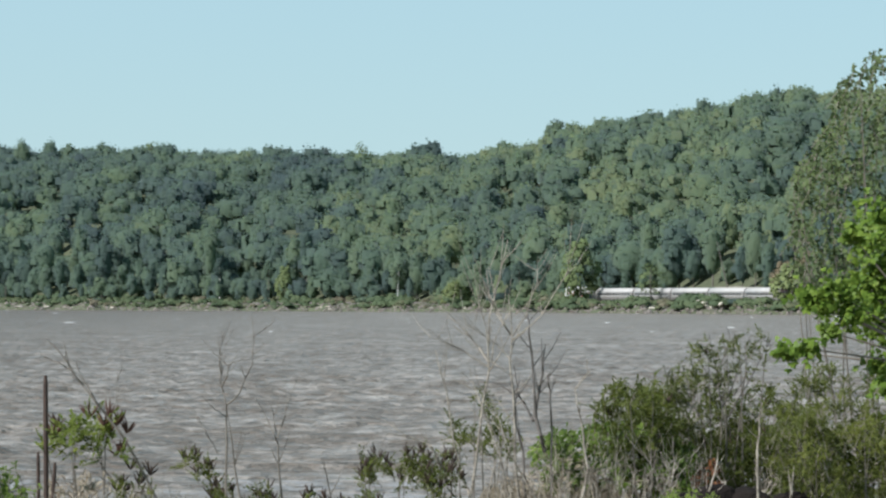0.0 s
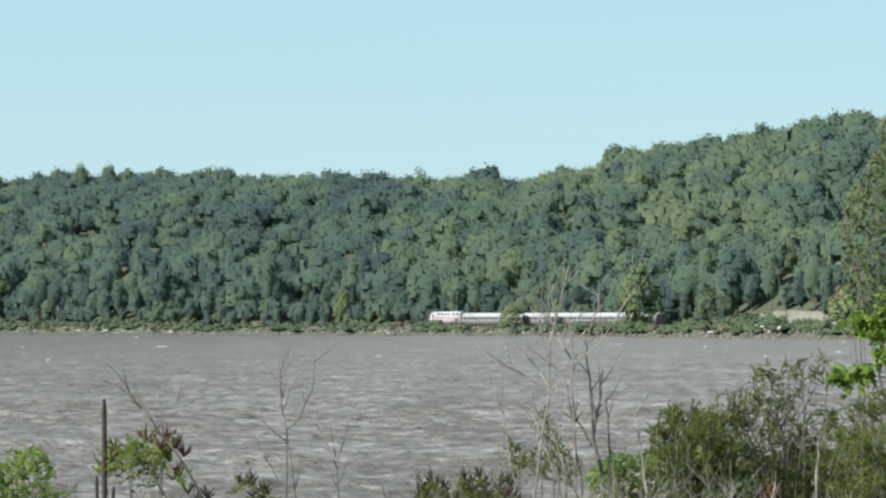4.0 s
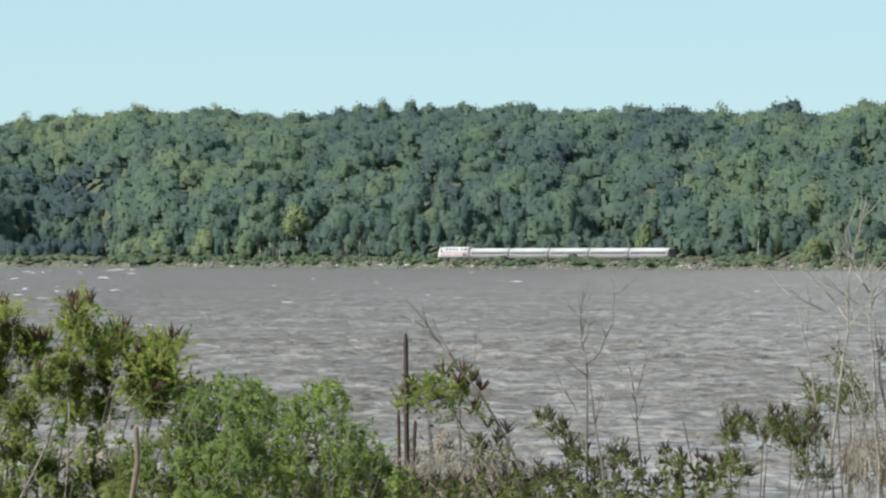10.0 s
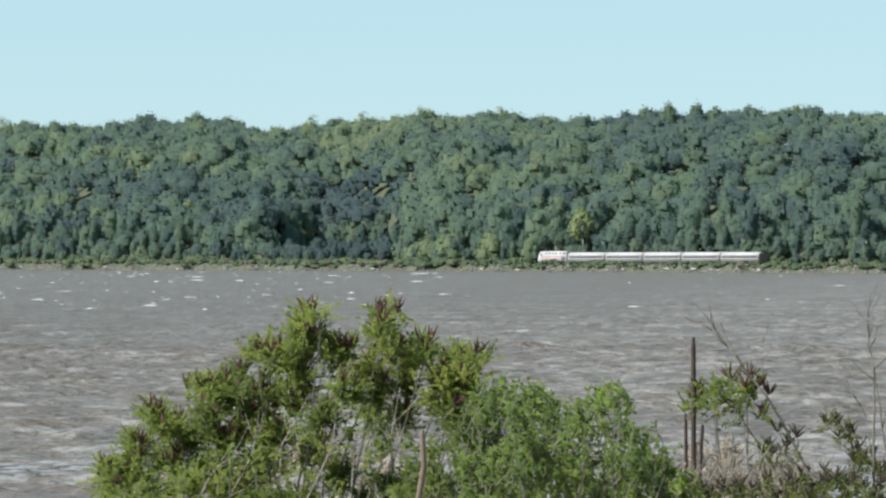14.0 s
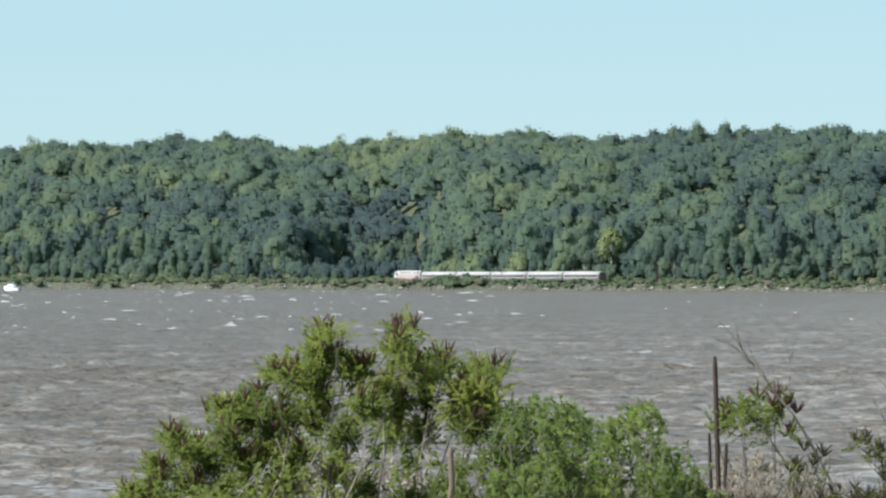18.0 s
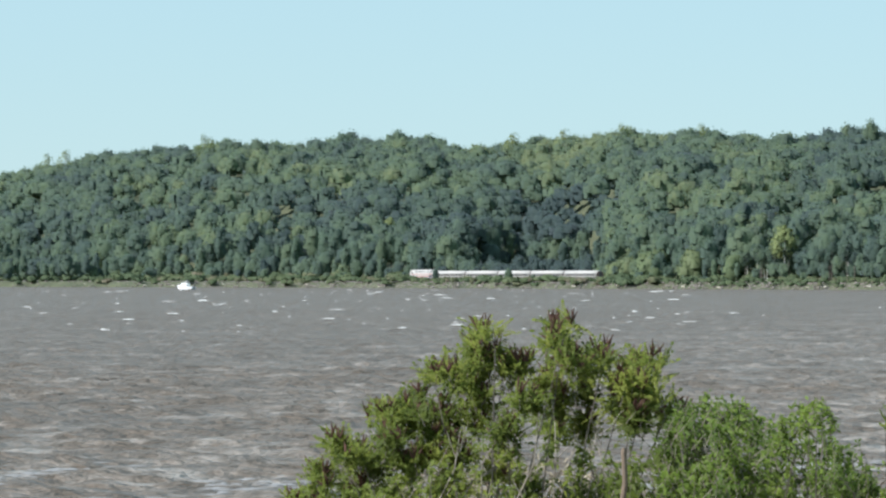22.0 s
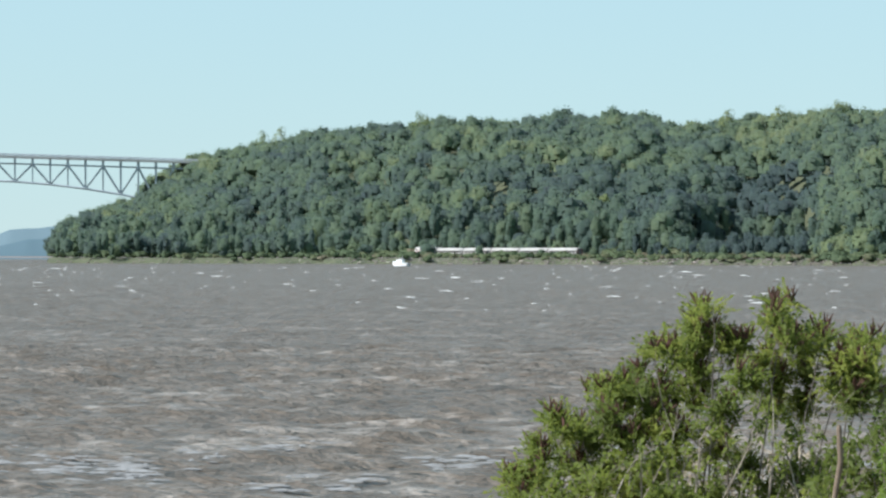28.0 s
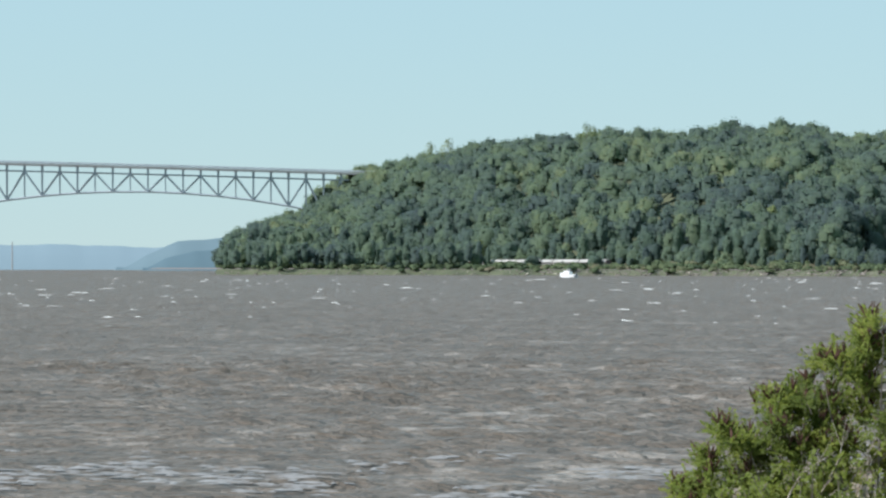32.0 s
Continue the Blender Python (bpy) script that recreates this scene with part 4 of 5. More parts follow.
def stone_mesh(name, seed, material):
    bm = bmesh.new()
    bmesh.ops.create_icosphere(bm, subdivisions=1, radius=1)
    rr = random.Random(seed)
    for v in bm.verts:
        v.co *= rr.uniform(0.75, 1.15)
        v.co.z *= 0.7
    me = bpy.data.meshes.new(name)
    bm.to_mesh(me)
    bm.free()
    me.materials.append(material)
    return me


rock_v, rock_f = [], []
bm = bmesh.new()
bmesh.ops.create_icosphere(bm, subdivisions=1, radius=1)
ico_v = np.array([v.co[:] for v in bm.verts])
ico_f = np.array([[v.index for v in f.verts] for f in bm.faces])
bm.free()
n = 0
b = -8.5
while b < 16.45:
    for j in range(4 if b < 12.8 else 1):
        d = float(shore_d(b)) + r.uniform(-1, 12)
        s = r.uniform(0.25, 0.65)
        p = spot(b + r.uniform(-0.01, 0.01), d, float(land_z(b, d)))
        v = ico_v * r.uniform(0.7, 1.15, (12 if len(ico_v) == 12 else len(ico_v), 1)) * np.array([s * r.uniform(0.8, 1.6), s, s * 0.7]) + np.array(p)
        rock_v.append(v)
        rock_f.append(ico_f + n)
        n += len(v)
    b += 0.022
me = bpy.data.meshes.new("riprap")
me.from_pydata(np.concatenate(rock_v).tolist(), [], np.concatenate(rock_f).tolist())
me.materials.append(M_ROCK)
tagged(new("riprap", me), "brown and grey riprap stones at the waterline", "rocks", kind="stuff")
PALE = stone_mesh("stone", 3, M_PALEROCK)
heap = new("stone_heap")
tagged(heap, "heap of pale beige stones on the far shore", "rocks")
for k in range(34):
    b = -3.05 + r.normal() * 0.11
    d = float(shore_d(b)) + r.uniform(6, 14)
    s = r.uniform(0.4, 1.0)
    p = spot(b, d, float(land_z(b, d)) + r.uniform(0, 0.9))
    o = new("stone", PALE)
    o.parent = heap
    o.matrix_basis = pose(p.x, p.y, p.z, 20 * r.normal(), 20 * r.normal(), r.uniform(0, 360)) @ Matrix.Diagonal((s * 1.4, s, s, 1))
for k in range(60):
    b = r.uniform(-4, 14)
    d = float(shore_d(b)) + r.uniform(2, 9)
    s = r.uniform(0.25, 0.6)
    p = spot(b, d, float(land_z(b, d)) + 0.15)
    o = tagged(new("shore_stone", PALE), "pale stone lying among the riprap", "rock", "pale shore stones")
    o.matrix_basis = pose(p.x, p.y, p.z, 0, 0, r.uniform(0, 360)) @ Matrix.Diagonal((s * 2.2, s, s * 0.8, 1))

# whitecaps ride with the water
M_FOAM = noisy("foam", (0.48, 0.47, 0.44), (0.80, 0.785, 0.74), 2.5, 0.9)
r = np.random.default_rng(77)
fv = []
for k in range(330):
    b = r.uniform(-6, 23) if r.random() < 0.2 else r.uniform(7, 23)
    d = 400 * (4.4 ** r.random() ** 0.75)
    p = spot(b, d, 0.0)
    L, Hh = (0.15 + 0.9 * r.random() ** 4) * (0.4 + d / 1000), r.uniform(0.03, 0.08) * (0.5 + d / 1000)
    n0 = 6
    xs = np.linspace(-L, L, n0)
    for i in range(n0 - 1):
        h0, h1 = (Hh * (1 - (xs[i] / L) ** 2) * r.uniform(0.5, 1) + 0.02, Hh * (1 - (xs[i + 1] / L) ** 2) + 0.02)
        fv.append([(p.x + xs[i], p.y - 0.3, 0.03), (p.x + xs[i + 1], p.y - 0.3, 0.03), (p.x + xs[i + 1], p.y, 0.03 + h1), (p.x + xs[i], p.y, 0.03 + h0)])
        fv.append([(p.x + xs[i], p.y, 0.03 + h0), (p.x + xs[i + 1], p.y, 0.03 + h1), (p.x + xs[i + 1], p.y + 0.4, 0.02), (p.x + xs[i], p.y + 0.4, 0.02)])
foam = quads("whitecaps", np.array(fv), M_FOAM)
tagged(foam, "scattered white foam crests on the choppy river", "foam", kind="stuff")

# pale raised pieces off the near bank, coloured to imitate streaks of reflected sky
M_SKYSTREAK = noisy("painted_sky_streak", (0.16, 0.15, 0.14), (0.3, 0.3, 0.295), 1.5, 0.7, spec=0.2)
rv = np.random.default_rng(78)
wv = []
while len(wv) < 3600:
    b, d = rv.uniform(-5, 20), 93 + 26 * rv.random() ** 1.5
    if noise.noise(Vector((b * 0.6, d * 0.09, 4.0))) + 0.5 * noise.noise(Vector((b * 3.0, d * 0.4, 2.0))) < 0.16:
        continue
    p = spot(b, d, 0.02 + 0.08 * rv.random())
    L, high = rv.uniform(0.05, 0.34), rv.uniform(0.01, 0.04)
    xs = np.linspace(-L, L, 4)
    hs = high * np.array([0.15, 1.0, rv.uniform(0.6, 1.0), 0.1])
    for i in range(3):
        wv.append([(p.x + xs[i], p.y - 0.12, p.z), (p.x + xs[i + 1], p.y - 0.12, p.z), (p.x + xs[i + 1], p.y, p.z + hs[i + 1]), (p.x + xs[i], p.y, p.z + hs[i])])
tagged(quads("shore_sky_streaks", np.array(wv), M_SKYSTREAK), "pale pieces on the water near the bank, coloured as reflected sky", "foam", kind="stuff")

# ---- the near bank ----
M_GREENLEAF = leafy("bright_shrub_leaves", [(0.0, (0.076, 0.12, 0.025)), (0.5, (0.137, 0.198, 0.036)), (1.0, (0.215, 0.285, 0.055))], "hue", 0.55, 0.45, 0.4)
M_INDIGO = leafy("indigo_bush_leaves", [(0.0, (0.092, 0.122, 0.028)), (0.5, (0.150, 0.192, 0.038)), (1.0, (0.24, 0.272, 0.056))], "hue", 0.55, 0.5, 0.35)
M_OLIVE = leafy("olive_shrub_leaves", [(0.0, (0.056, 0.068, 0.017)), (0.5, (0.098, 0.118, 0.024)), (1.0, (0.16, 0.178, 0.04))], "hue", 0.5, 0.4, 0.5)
M_VINE = leafy("vine_leaves", [(0.0, (0.07, 0.125, 0.02)), (0.5, (0.135, 0.21, 0.03)), (1.0, (0.24, 0.315, 0.055))], "hue", 0.4, 0.35, 0.5)
M_SEED = noisy("seed_heads", (0.05, 0.022, 0.013), (0.115, 0.052, 0.03), 30.0, 0.85)
M_DARKSEED = noisy("dark_seed_heads", (0.028, 0.018, 0.012), (0.075, 0.045, 0.028), 30.0, 0.85)
M_STEM = noisy("stems", (0.10, 0.085, 0.065), (0.22, 0.19, 0.15), 20.0, 0.85)
M_DEADSTEM = noisy("dead_stems", (0.075, 0.06, 0.045), (0.50, 0.44, 0.35), 9.0, 0.9)
M_DARKSTEM = noisy("dark_stems", (0.07, 0.06, 0.05), (0.15, 0.13, 0.11), 12.0, 0.9)
M_RUST = noisy("rusty_steel", (0.032, 0.02, 0.015), (0.08, 0.05, 0.036), 14.0, 0.85, bump=0.004)
M_STAKE = noisy("weathered_wood", (0.12, 0.085, 0.058), (0.25, 0.19, 0.135), 16.0, 0.9, bump=0.004)
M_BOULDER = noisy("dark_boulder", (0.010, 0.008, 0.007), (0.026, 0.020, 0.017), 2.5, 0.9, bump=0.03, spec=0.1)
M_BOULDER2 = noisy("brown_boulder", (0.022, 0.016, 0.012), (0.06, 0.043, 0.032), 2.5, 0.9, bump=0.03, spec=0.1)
M_STRAW = leafy("dry_grass", [(0.0, (0.16, 0.13, 0.09)), (1.0, (0.36, 0.31, 0.22))], "hue", 0.8, 0.1, 0.6)
M_BROWNISH = leafy("brownish_leaves", [(0.0, (0.07, 0.10, 0.04)), (1.0, (0.13, 0.17, 0.065))], "hue", 0.6, 0.3, 0.5)
M_REDLEAF = leafy("rusty_leaves", [(0.0, (0.09, 0.035, 0.018)), (1.0, (0.19, 0.085, 0.035))], "hue", 0.6, 0.2, 0.5)

# two lines of sight along which the bank's plants are laid out: yaw and pitch in degrees
LEFT, RIGHT = (6.336, 0.122), (0.0, 0.542)


def sight(line, u, v, d):
    """A point d metres out; u and v run sideways and down as small angles off the line of sight."""
    b = radians(line[0]) - math.atan((u - 784) / FOCAL)
    e = radians(line[1]) - math.atan((v - 441) / FOCAL)
    return Vector((-d * math.sin(b), d * math.cos(b), EYE + d * math.tan(e)))


def bank_z(d):
    return float(np.interp(d, [-40, 0, 24, 40, 43, 58, 70], [2.9, 2.8, 2.3, 2.0, 1.8, -0.3, -2.0]))


g = []
for x in list(range(-90, -30, 10)) + list(range(-30, 31, 2)) + list(range(40, 100, 10)):
    row = []
    for y in (-60, -40, -20, -8, 0, 5, 10, 15, 20, 24, 28, 32, 36, 40, 43, 48, 53, 58, 64, 70):
        out = math.hypot(0.25 * x, y) if y > 0 else 0.0
        row.append([x, y, bank_z(out) + 0.12 * noise.noise(Vector((x * 0.3, y * 0.3, 0)))])
    g.append(row)
near = ground_mesh("near_bank", np.array(g), M_BANK)
tagged(near, "earthy overgrown river bank in the foreground", "ground", kind="structure")


SWAYING = []


def unit(v):
    return v / (np.linalg.norm(v, axis=-1, keepdims=True) + 1e-9)


def leaf_quads(p, along, size, width, r, droop=0.25):
    """Pointed leaves as bent diamonds: a quad each, from p along a direction."""
    n = len(p)
    a = unit(along)
    s = unit(np.cross(a, r.normal(size=(n, 3))))
    size = np.asarray(size).reshape(-1, 1) * np.ones((n, 1))
    mid = p + a * size * 0.45
    tip = p + a * size + np.array([0, 0, -1.0]) * size * droop
    w = s * size * width
    return np.stack([p, mid + w, tip, mid - w], 1)


def sprig(r, p, axis, length, count, leaf, width, pinnate=False):
    """Leaves round a shoot; a pinnate leaf carries two rows of leaflets."""
    t = r.uniform(0.1, 1.0, count)
    at = p + axis * (length * t)[:, None]
    out = unit(r.normal(size=(count, 3)) + (1.5 if pinnate else 0.7) * axis)
    if not pinnate:
        return leaf_quads(at, out, leaf * r.uniform(0.7, 1.25, count), width, r)
    res = []
    for j in range(count):
        L = leaf * r.uniform(0.75, 1.2)
        o = out[j]
        side = unit(np.cross(o, r.normal(size=3)))
        k = np.arange(1, 9) / 9
        mid = at[j] + o * (L * k)[:, None] + np.array([0, 0, -1.0]) * (L * 0.22 * k ** 2)[:, None]
        for sg in (-1, 1):
            d2 = unit(sg * side + 0.8 * o + 0.1 * r.normal(size=(8, 3)))
            res.append(leaf_quads(mid, d2, L * 0.19 * np.sqrt(1.15 - k), 0.32, r, 0.12))
        res.append(leaf_quads(mid[-1:], o[None], L * 0.25, 0.26, r))
    return np.concatenate(res)


def spikes(bm, r, p, n, size):
    """Stiff dark seed spikes, upright at the tip of a shoot."""
    for k in range(n):
        a = unit(np.array([r.normal() * 0.5, r.normal() * 0.5, 1.0]))
        L = size * r.uniform(0.7, 1.2)
        q = p + a * L
        m = p + a * L * 0.5 + r.normal(size=3) * size * 0.05
        tube(bm, [tuple(p), tuple(m), tuple(q)], [size * 0.04, size * 0.075, size * 0.025], 5)


def shrub(name, label, line, outline, d, depth, count, leaf, width, leaves, material, stem=M_STEM, pinnate=False, spike=0.0, seeds_at=(), bottom=905, shoots=None, hue=(0.5, 0.18), stems=14, seed=1, thin=0.0, shoot=0.2, turn=0.7, burst=5, clusters=0, spread=26):
    """A bush of leafy shoots under an outline (u, top v); shoots: tips that stand out of it, (u, v). Stems rise from the ground."""
    r = np.random.default_rng(seed)
    root = new(name)
    us, vs = [o[0] for o in outline], [o[1] for o in outline]
    tips = []
    hearts = []
    while len(hearts) < clusters:
        u = r.uniform(us[0], us[-1])
        v = np.interp(u, us, vs) + (bottom - np.interp(u, us, vs)) * r.random() ** 1.25
        if min([math.hypot(u - a, v - b) for a, b, c in hearts] or [999]) > spread * 1.25 or r.random() < 0.03:
            hearts.append((u, v, d + r.normal() * depth * 0.5))
    for u, v, dd in hearts:
        top = np.interp(u, us, vs)
        tone = r.normal() * hue[1]
        for k in range(count // clusters):
            a, q0 = r.uniform(0, 6.28), spread * math.sqrt(r.random())
            tips.append((np.array(sight(line, u + q0 * math.cos(a), v + 0.75 * q0 * math.sin(a), dd + r.normal() * 0.06)), min(max((v - top) / (bottom - top), 0), 1), tone))
    while not clusters and len(tips) < count:
        u = r.uniform(us[0], us[-1])
        top = np.interp(u, us, vs)
        f = r.random() ** 1.25
        v = top + (bottom - top) * f
        if thin and noise.noise(Vector((u * 0.016, v * 0.016, seed))) < -0.25 + thin * 0.4 * f:
            if r.random() < thin:
                tips.append(None)
                continue
        dd = d + r.normal() * depth * 0.5
        tips.append((np.array(sight(line, u, v, dd)), f, r.normal() * hue[1]))
    tips = [t for t in tips if t is not None]
    for u, v in (shoots or ()):
        for k in range(burst):
            tips.append((np.array(sight(line, u + r.normal() * 14, v + abs(r.normal()) * 18, d + r.normal() * depth * 0.3)), 0.0, r.normal() * hue[1]))
    q, h = [], []
    sm, seeds = bmesh.new(), bmesh.new()
    base = sight(line, (us[0] + us[-1]) / 2, 900, d)
    foot = np.array([base.x, base.y, bank_z(d) - 0.1])
    half = abs(us[-1] - us[0]) / FOCAL * d / 2
    for i, (p, f, tone) in enumerate(tips):
        ax = unit(np.array([r.normal() * 0.45, r.normal() * 0.45, 1.0]))
        one = sprig(r, p - ax * shoot, ax, shoot, leaves, leaf, width, pinnate)
        q.append(one)
        h.append(np.full(len(one), np.clip(hue[0] + tone + r.normal() * 0.08, 0, 1)))
        a0 = p - ax * shoot
        tube(sm, [tuple(a0), tuple(p)], [0.003, 0.0015], 3)
        if f < 0.65 and r.random() < spike:
            spikes(seeds, r, p, int(r.integers(3, 7)), max(leaf * 0.62, 0.07))
        if i % max(len(tips) // stems, 1) == 0 or (shoots and i >= len(tips) - burst * len(shoots) and i % burst == 0):
            root_p = foot + np.array([(p[0] - foot[0]) * 0.3 + r.normal() * 0.04, r.normal() * depth * 0.3, 0])
            mid = root_p * 0.45 + a0 * 0.55 + np.array([r.normal() * 0.06, r.normal() * 0.06, -0.05])
            one = bmesh.new()
            tube(one, [tuple(root_p), tuple(mid), tuple(a0)], [0.011, 0.007, 0.003], 5)
            part("stem", one, stem, root)
    for u, v in seeds_at:
        spikes(seeds, r, np.array(sight(line, u, v, d)), 8, 0.095)
    q = np.concatenate(q)
    way = unit(np.cross(q[:, 2] - q[:, 0], q[:, 3] - q[:, 1]))
    turned = way @ TO_SUN < 0
    q[turned] = q[turned][:, ::-1]
    way[turned] *= -1
    # leaf normals are bent to the sun so that the foliage shades brighter
    quads("foliage", q, material, root, hue=np.concatenate(h), normals=unit(way + (0.3 if material is M_OLIVE else turn) * TO_SUN), kind="stuff")
    tagged(part("branchwork", sm, stem, root), kind="stuff")
    if len(seeds.verts):
        tagged(part("seed_head", seeds, M_DARKSEED if material is M_OLIVE else M_SEED, root, "dark brown upright seed spikes"), kind="stuff")
    else:
        seeds.free()
    SWAYING.append((rooted(root, foot), 1.0))
    return tagged(root, label, "shrub")


def branchy(name, label, line, d, limbs, material, twigs=5, seed=1, thick=0.014, length=0.3, category="shrub"):
    """Bare woody stems along lines of (u, v), each with thinner twigs; one part for each limb."""
    r = np.random.default_rng(seed)
    root = new(name)
    for j, (pts, w) in enumerate(limbs):
        bm = bmesh.new()
        dd = d + r.normal() * 0.25
        path = []
        for k in range(len(pts) - 1):
            for f in (0.0, 0.5):
                u = pts[k][0] * (1 - f) + pts[k + 1][0] * f
                v = pts[k][1] * (1 - f) + pts[k + 1][1] * f
                path.append(sight(line, u + r.normal() * 1.2, v, dd + 0.03 * r.normal()))
        path.append(sight(line, *pts[-1], dd))
        n = len(path)
        rad = [1.0 * w * thick * (1 - 0.75 * i / (n - 1)) for i in range(n)]
        if pts[0][1] > 870:
            path.insert(0, Vector((path[0].x + r.normal() * 0.05, path[0].y, bank_z(dd) - 0.15)))
            rad.insert(0, rad[0] * 1.2)
        tube(bm, [tuple(p) for p in path], rad, 6)
        limb = part("limb", bm, material, root)
        for k in range(twigs):
            i = int(r.integers(max(1, n // 2), n))
            p = path[i - 1].lerp(path[i], r.random())
            ax = (path[i] - path[i - 1]).normalized()
            dv = (ax + Vector((r.normal() * 0.6, r.normal() * 0.3, r.normal() * 0.25))).normalized()
            L = length * r.uniform(0.3, 1.0)
            m = p + dv * L * 0.5
            e = p + dv * L + Vector((0, 0, 0.12 * L))
            bm = bmesh.new()
            tube(bm, [tuple(p), tuple(m), tuple(e)], [rad[min(i, n - 1)] * 0.6 + 0.001, rad[-1] * 0.8 + 0.001, 0.0012], 4)
            part("twig", bm, material, limb)
    foot = sight(line, limbs[0][0][0][0], 890, d)
    SWAYING.append((rooted(root, (foot.x, foot.y, bank_z(d))), 0.45))
    return tagged(root, label, category)


# the large indigo bush
big_bush = shrub("indigo_bush", "indigo bush with feathery green leaves and dark seed spikes", LEFT,
      [(25, 865), (75, 800), (105, 775), (150, 770), (185, 705), (220, 680), (290, 690), (310, 640), (360, 600), (430, 622), (490, 585), (530, 630), (570, 650), (610, 625), (650, 625), (675, 665), (700, 740), (740, 800)],
      30.5, 0.8, 540, 0.155, 0.25, 7, M_INDIGO, pinnate=True, spike=0.5, hue=(0.55, 0.3), stems=16, seed=5, shoot=0.1, clusters=54, spread=25, burst=11,
      shoots=[(345, 550), (350, 585), (490, 540), (490, 575), (278, 612), (555, 590), (640, 600), (620, 640), (195, 685), (235, 695), (88, 742), (132, 762), (38, 852), (600, 650), (405, 605)])
# the bright green shrub beside it
shrub("green_shrub", "dense bright green leafy shrub on the bank", LEFT,
      [(660, 740), (690, 690), (720, 690), (770, 672), (800, 668), (830, 700), (870, 710), (910, 682), (945, 690), (965, 735), (1000, 775), (1050, 815), (1075, 860)],
      28.5, 0.8, 900, 0.042, 0.2, 14, M_GREENLEAF, hue=(0.34, 0.26), stems=20, seed=6, shoot=0.16, clusters=50, spread=26, burst=7,
      shoots=[(700, 685), (730, 690), (770, 663), (800, 665), (845, 695), (880, 700), (915, 678), (950, 688), (985, 745), (1030, 790)])
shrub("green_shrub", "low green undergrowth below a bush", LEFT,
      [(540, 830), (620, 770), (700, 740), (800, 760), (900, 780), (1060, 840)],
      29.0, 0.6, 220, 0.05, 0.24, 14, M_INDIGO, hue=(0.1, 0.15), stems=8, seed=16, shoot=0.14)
shrub("green_shrub", "low yellow-green undergrowth below a bush", LEFT,
      [(40, 880), (140, 820), (240, 790), (330, 760), (430, 745), (540, 760), (620, 790)],
      29.8, 0.5, 150, 0.045, 0.24, 15, M_INDIGO, hue=(0.45, 0.2), stems=8, thin=0.4, seed=17, shoot=0.14)
# the indigo shoots by the post
shrub("indigo_bush", "small indigo bush with dark seed spikes beside a post", LEFT,
      [(1100, 700), (1120, 685), (1150, 678), (1190, 685), (1205, 710)],
      33.0, 0.3, 7, 0.17, 0.25, 6, M_INDIGO, pinnate=True, spike=0.3, bottom=735, hue=(0.42, 0.25), stems=3, seed=7, shoot=0.09, burst=3,
      shoots=[(1118, 682), (1145, 672), (1170, 676), (1090, 708)],
      seeds_at=[(1190, 690), (1200, 682), (1212, 700), (1205, 735), (1195, 740), (1180, 668), (1090, 690)])
shrub("indigo_bush", "small indigo bush with dark seed spikes", LEFT,
      [(1195, 800), (1215, 770), (1240, 770), (1260, 800)], 33.0, 0.3, 9, 0.12, 0.25, 5, M_OLIVE, pinnate=True, spike=0.6, seeds_at=[(1220, 765), (1240, 785), (1255, 775)], bottom=830, stems=4, seed=8, shoot=0.1)
shrub("indigo_bush", "indigo bush with sparse olive leaves and seed spikes", LEFT,
      [(1310, 780), (1335, 715), (1360, 705), (1395, 730), (1420, 770), (1455, 790), (1480, 840)],
      33.5, 0.5, 72, 0.11, 0.25, 5, M_OLIVE, pinnate=True, spike=0.8, hue=(0.35, 0.2), stems=10, seed=9, shoot=0.1, clusters=14, spread=18)
shrub("low_shrub", "low olive shrub and weeds on the bank", LEFT,
      [(1040, 860), (1120, 850), (1240, 840), (1320, 830), (1460, 840), (1540, 800), (1600, 820), (1660, 810)],
      32.0, 0.7, 210, 0.055, 0.22, 12, M_OLIVE, hue=(0.3, 0.25), stems=20, seed=10, shoot=0.12, spike=0.6)
shrub("indigo_bush", "indigo bush with sparse olive leaves and seed spikes", RIGHT,
      [(620, 840), (650, 812), (700, 805), (760, 800), (800, 820), (830, 860)],
      33.0, 0.5, 96, 0.10, 0.25, 5, M_OLIVE, pinnate=True, spike=0.8, hue=(0.35, 0.2), stems=10, seed=12, shoot=0.1, clusters=16, spread=20)
shrub("indigo_bush", "thin indigo shoots among bare stems", RIGHT,
      [(795, 730), (820, 690), (850, 690), (890, 740), (910, 780)],
      36.0, 0.4, 34, 0.12, 0.25, 6, M_OLIVE, pinnate=True, bottom=800, thin=0.6, hue=(0.35, 0.2), stems=6, seed=13, shoot=0.1)
# the dark shrubs to the right
shrub("dark_shrub", "large dark olive shrub with fine leaves", RIGHT,
      [(1140, 750), (1170, 700), (1200, 690), (1235, 680), (1260, 680), (1290, 690), (1330, 700), (1360, 695), (1385, 700), (1420, 710), (1450, 760)],
      36.0, 0.9, 620, 0.10, 0.25, 5, M_OLIVE, pinnate=True, hue=(0.36, 0.3), stems=16, seed=14, shoot=0.12, spike=0.03, clusters=54, spread=24, burst=3,
      shoots=[(1245, 592), (1262, 585), (1290, 600), (1300, 640), (1342, 592), (1238, 615), (1355, 605), (1315, 605), (1180, 655), (1205, 640), (1195, 665), (1225, 640), (1250, 640), (1270, 625), (1285, 660), (1225, 665), (1260, 660), (1240, 660)])
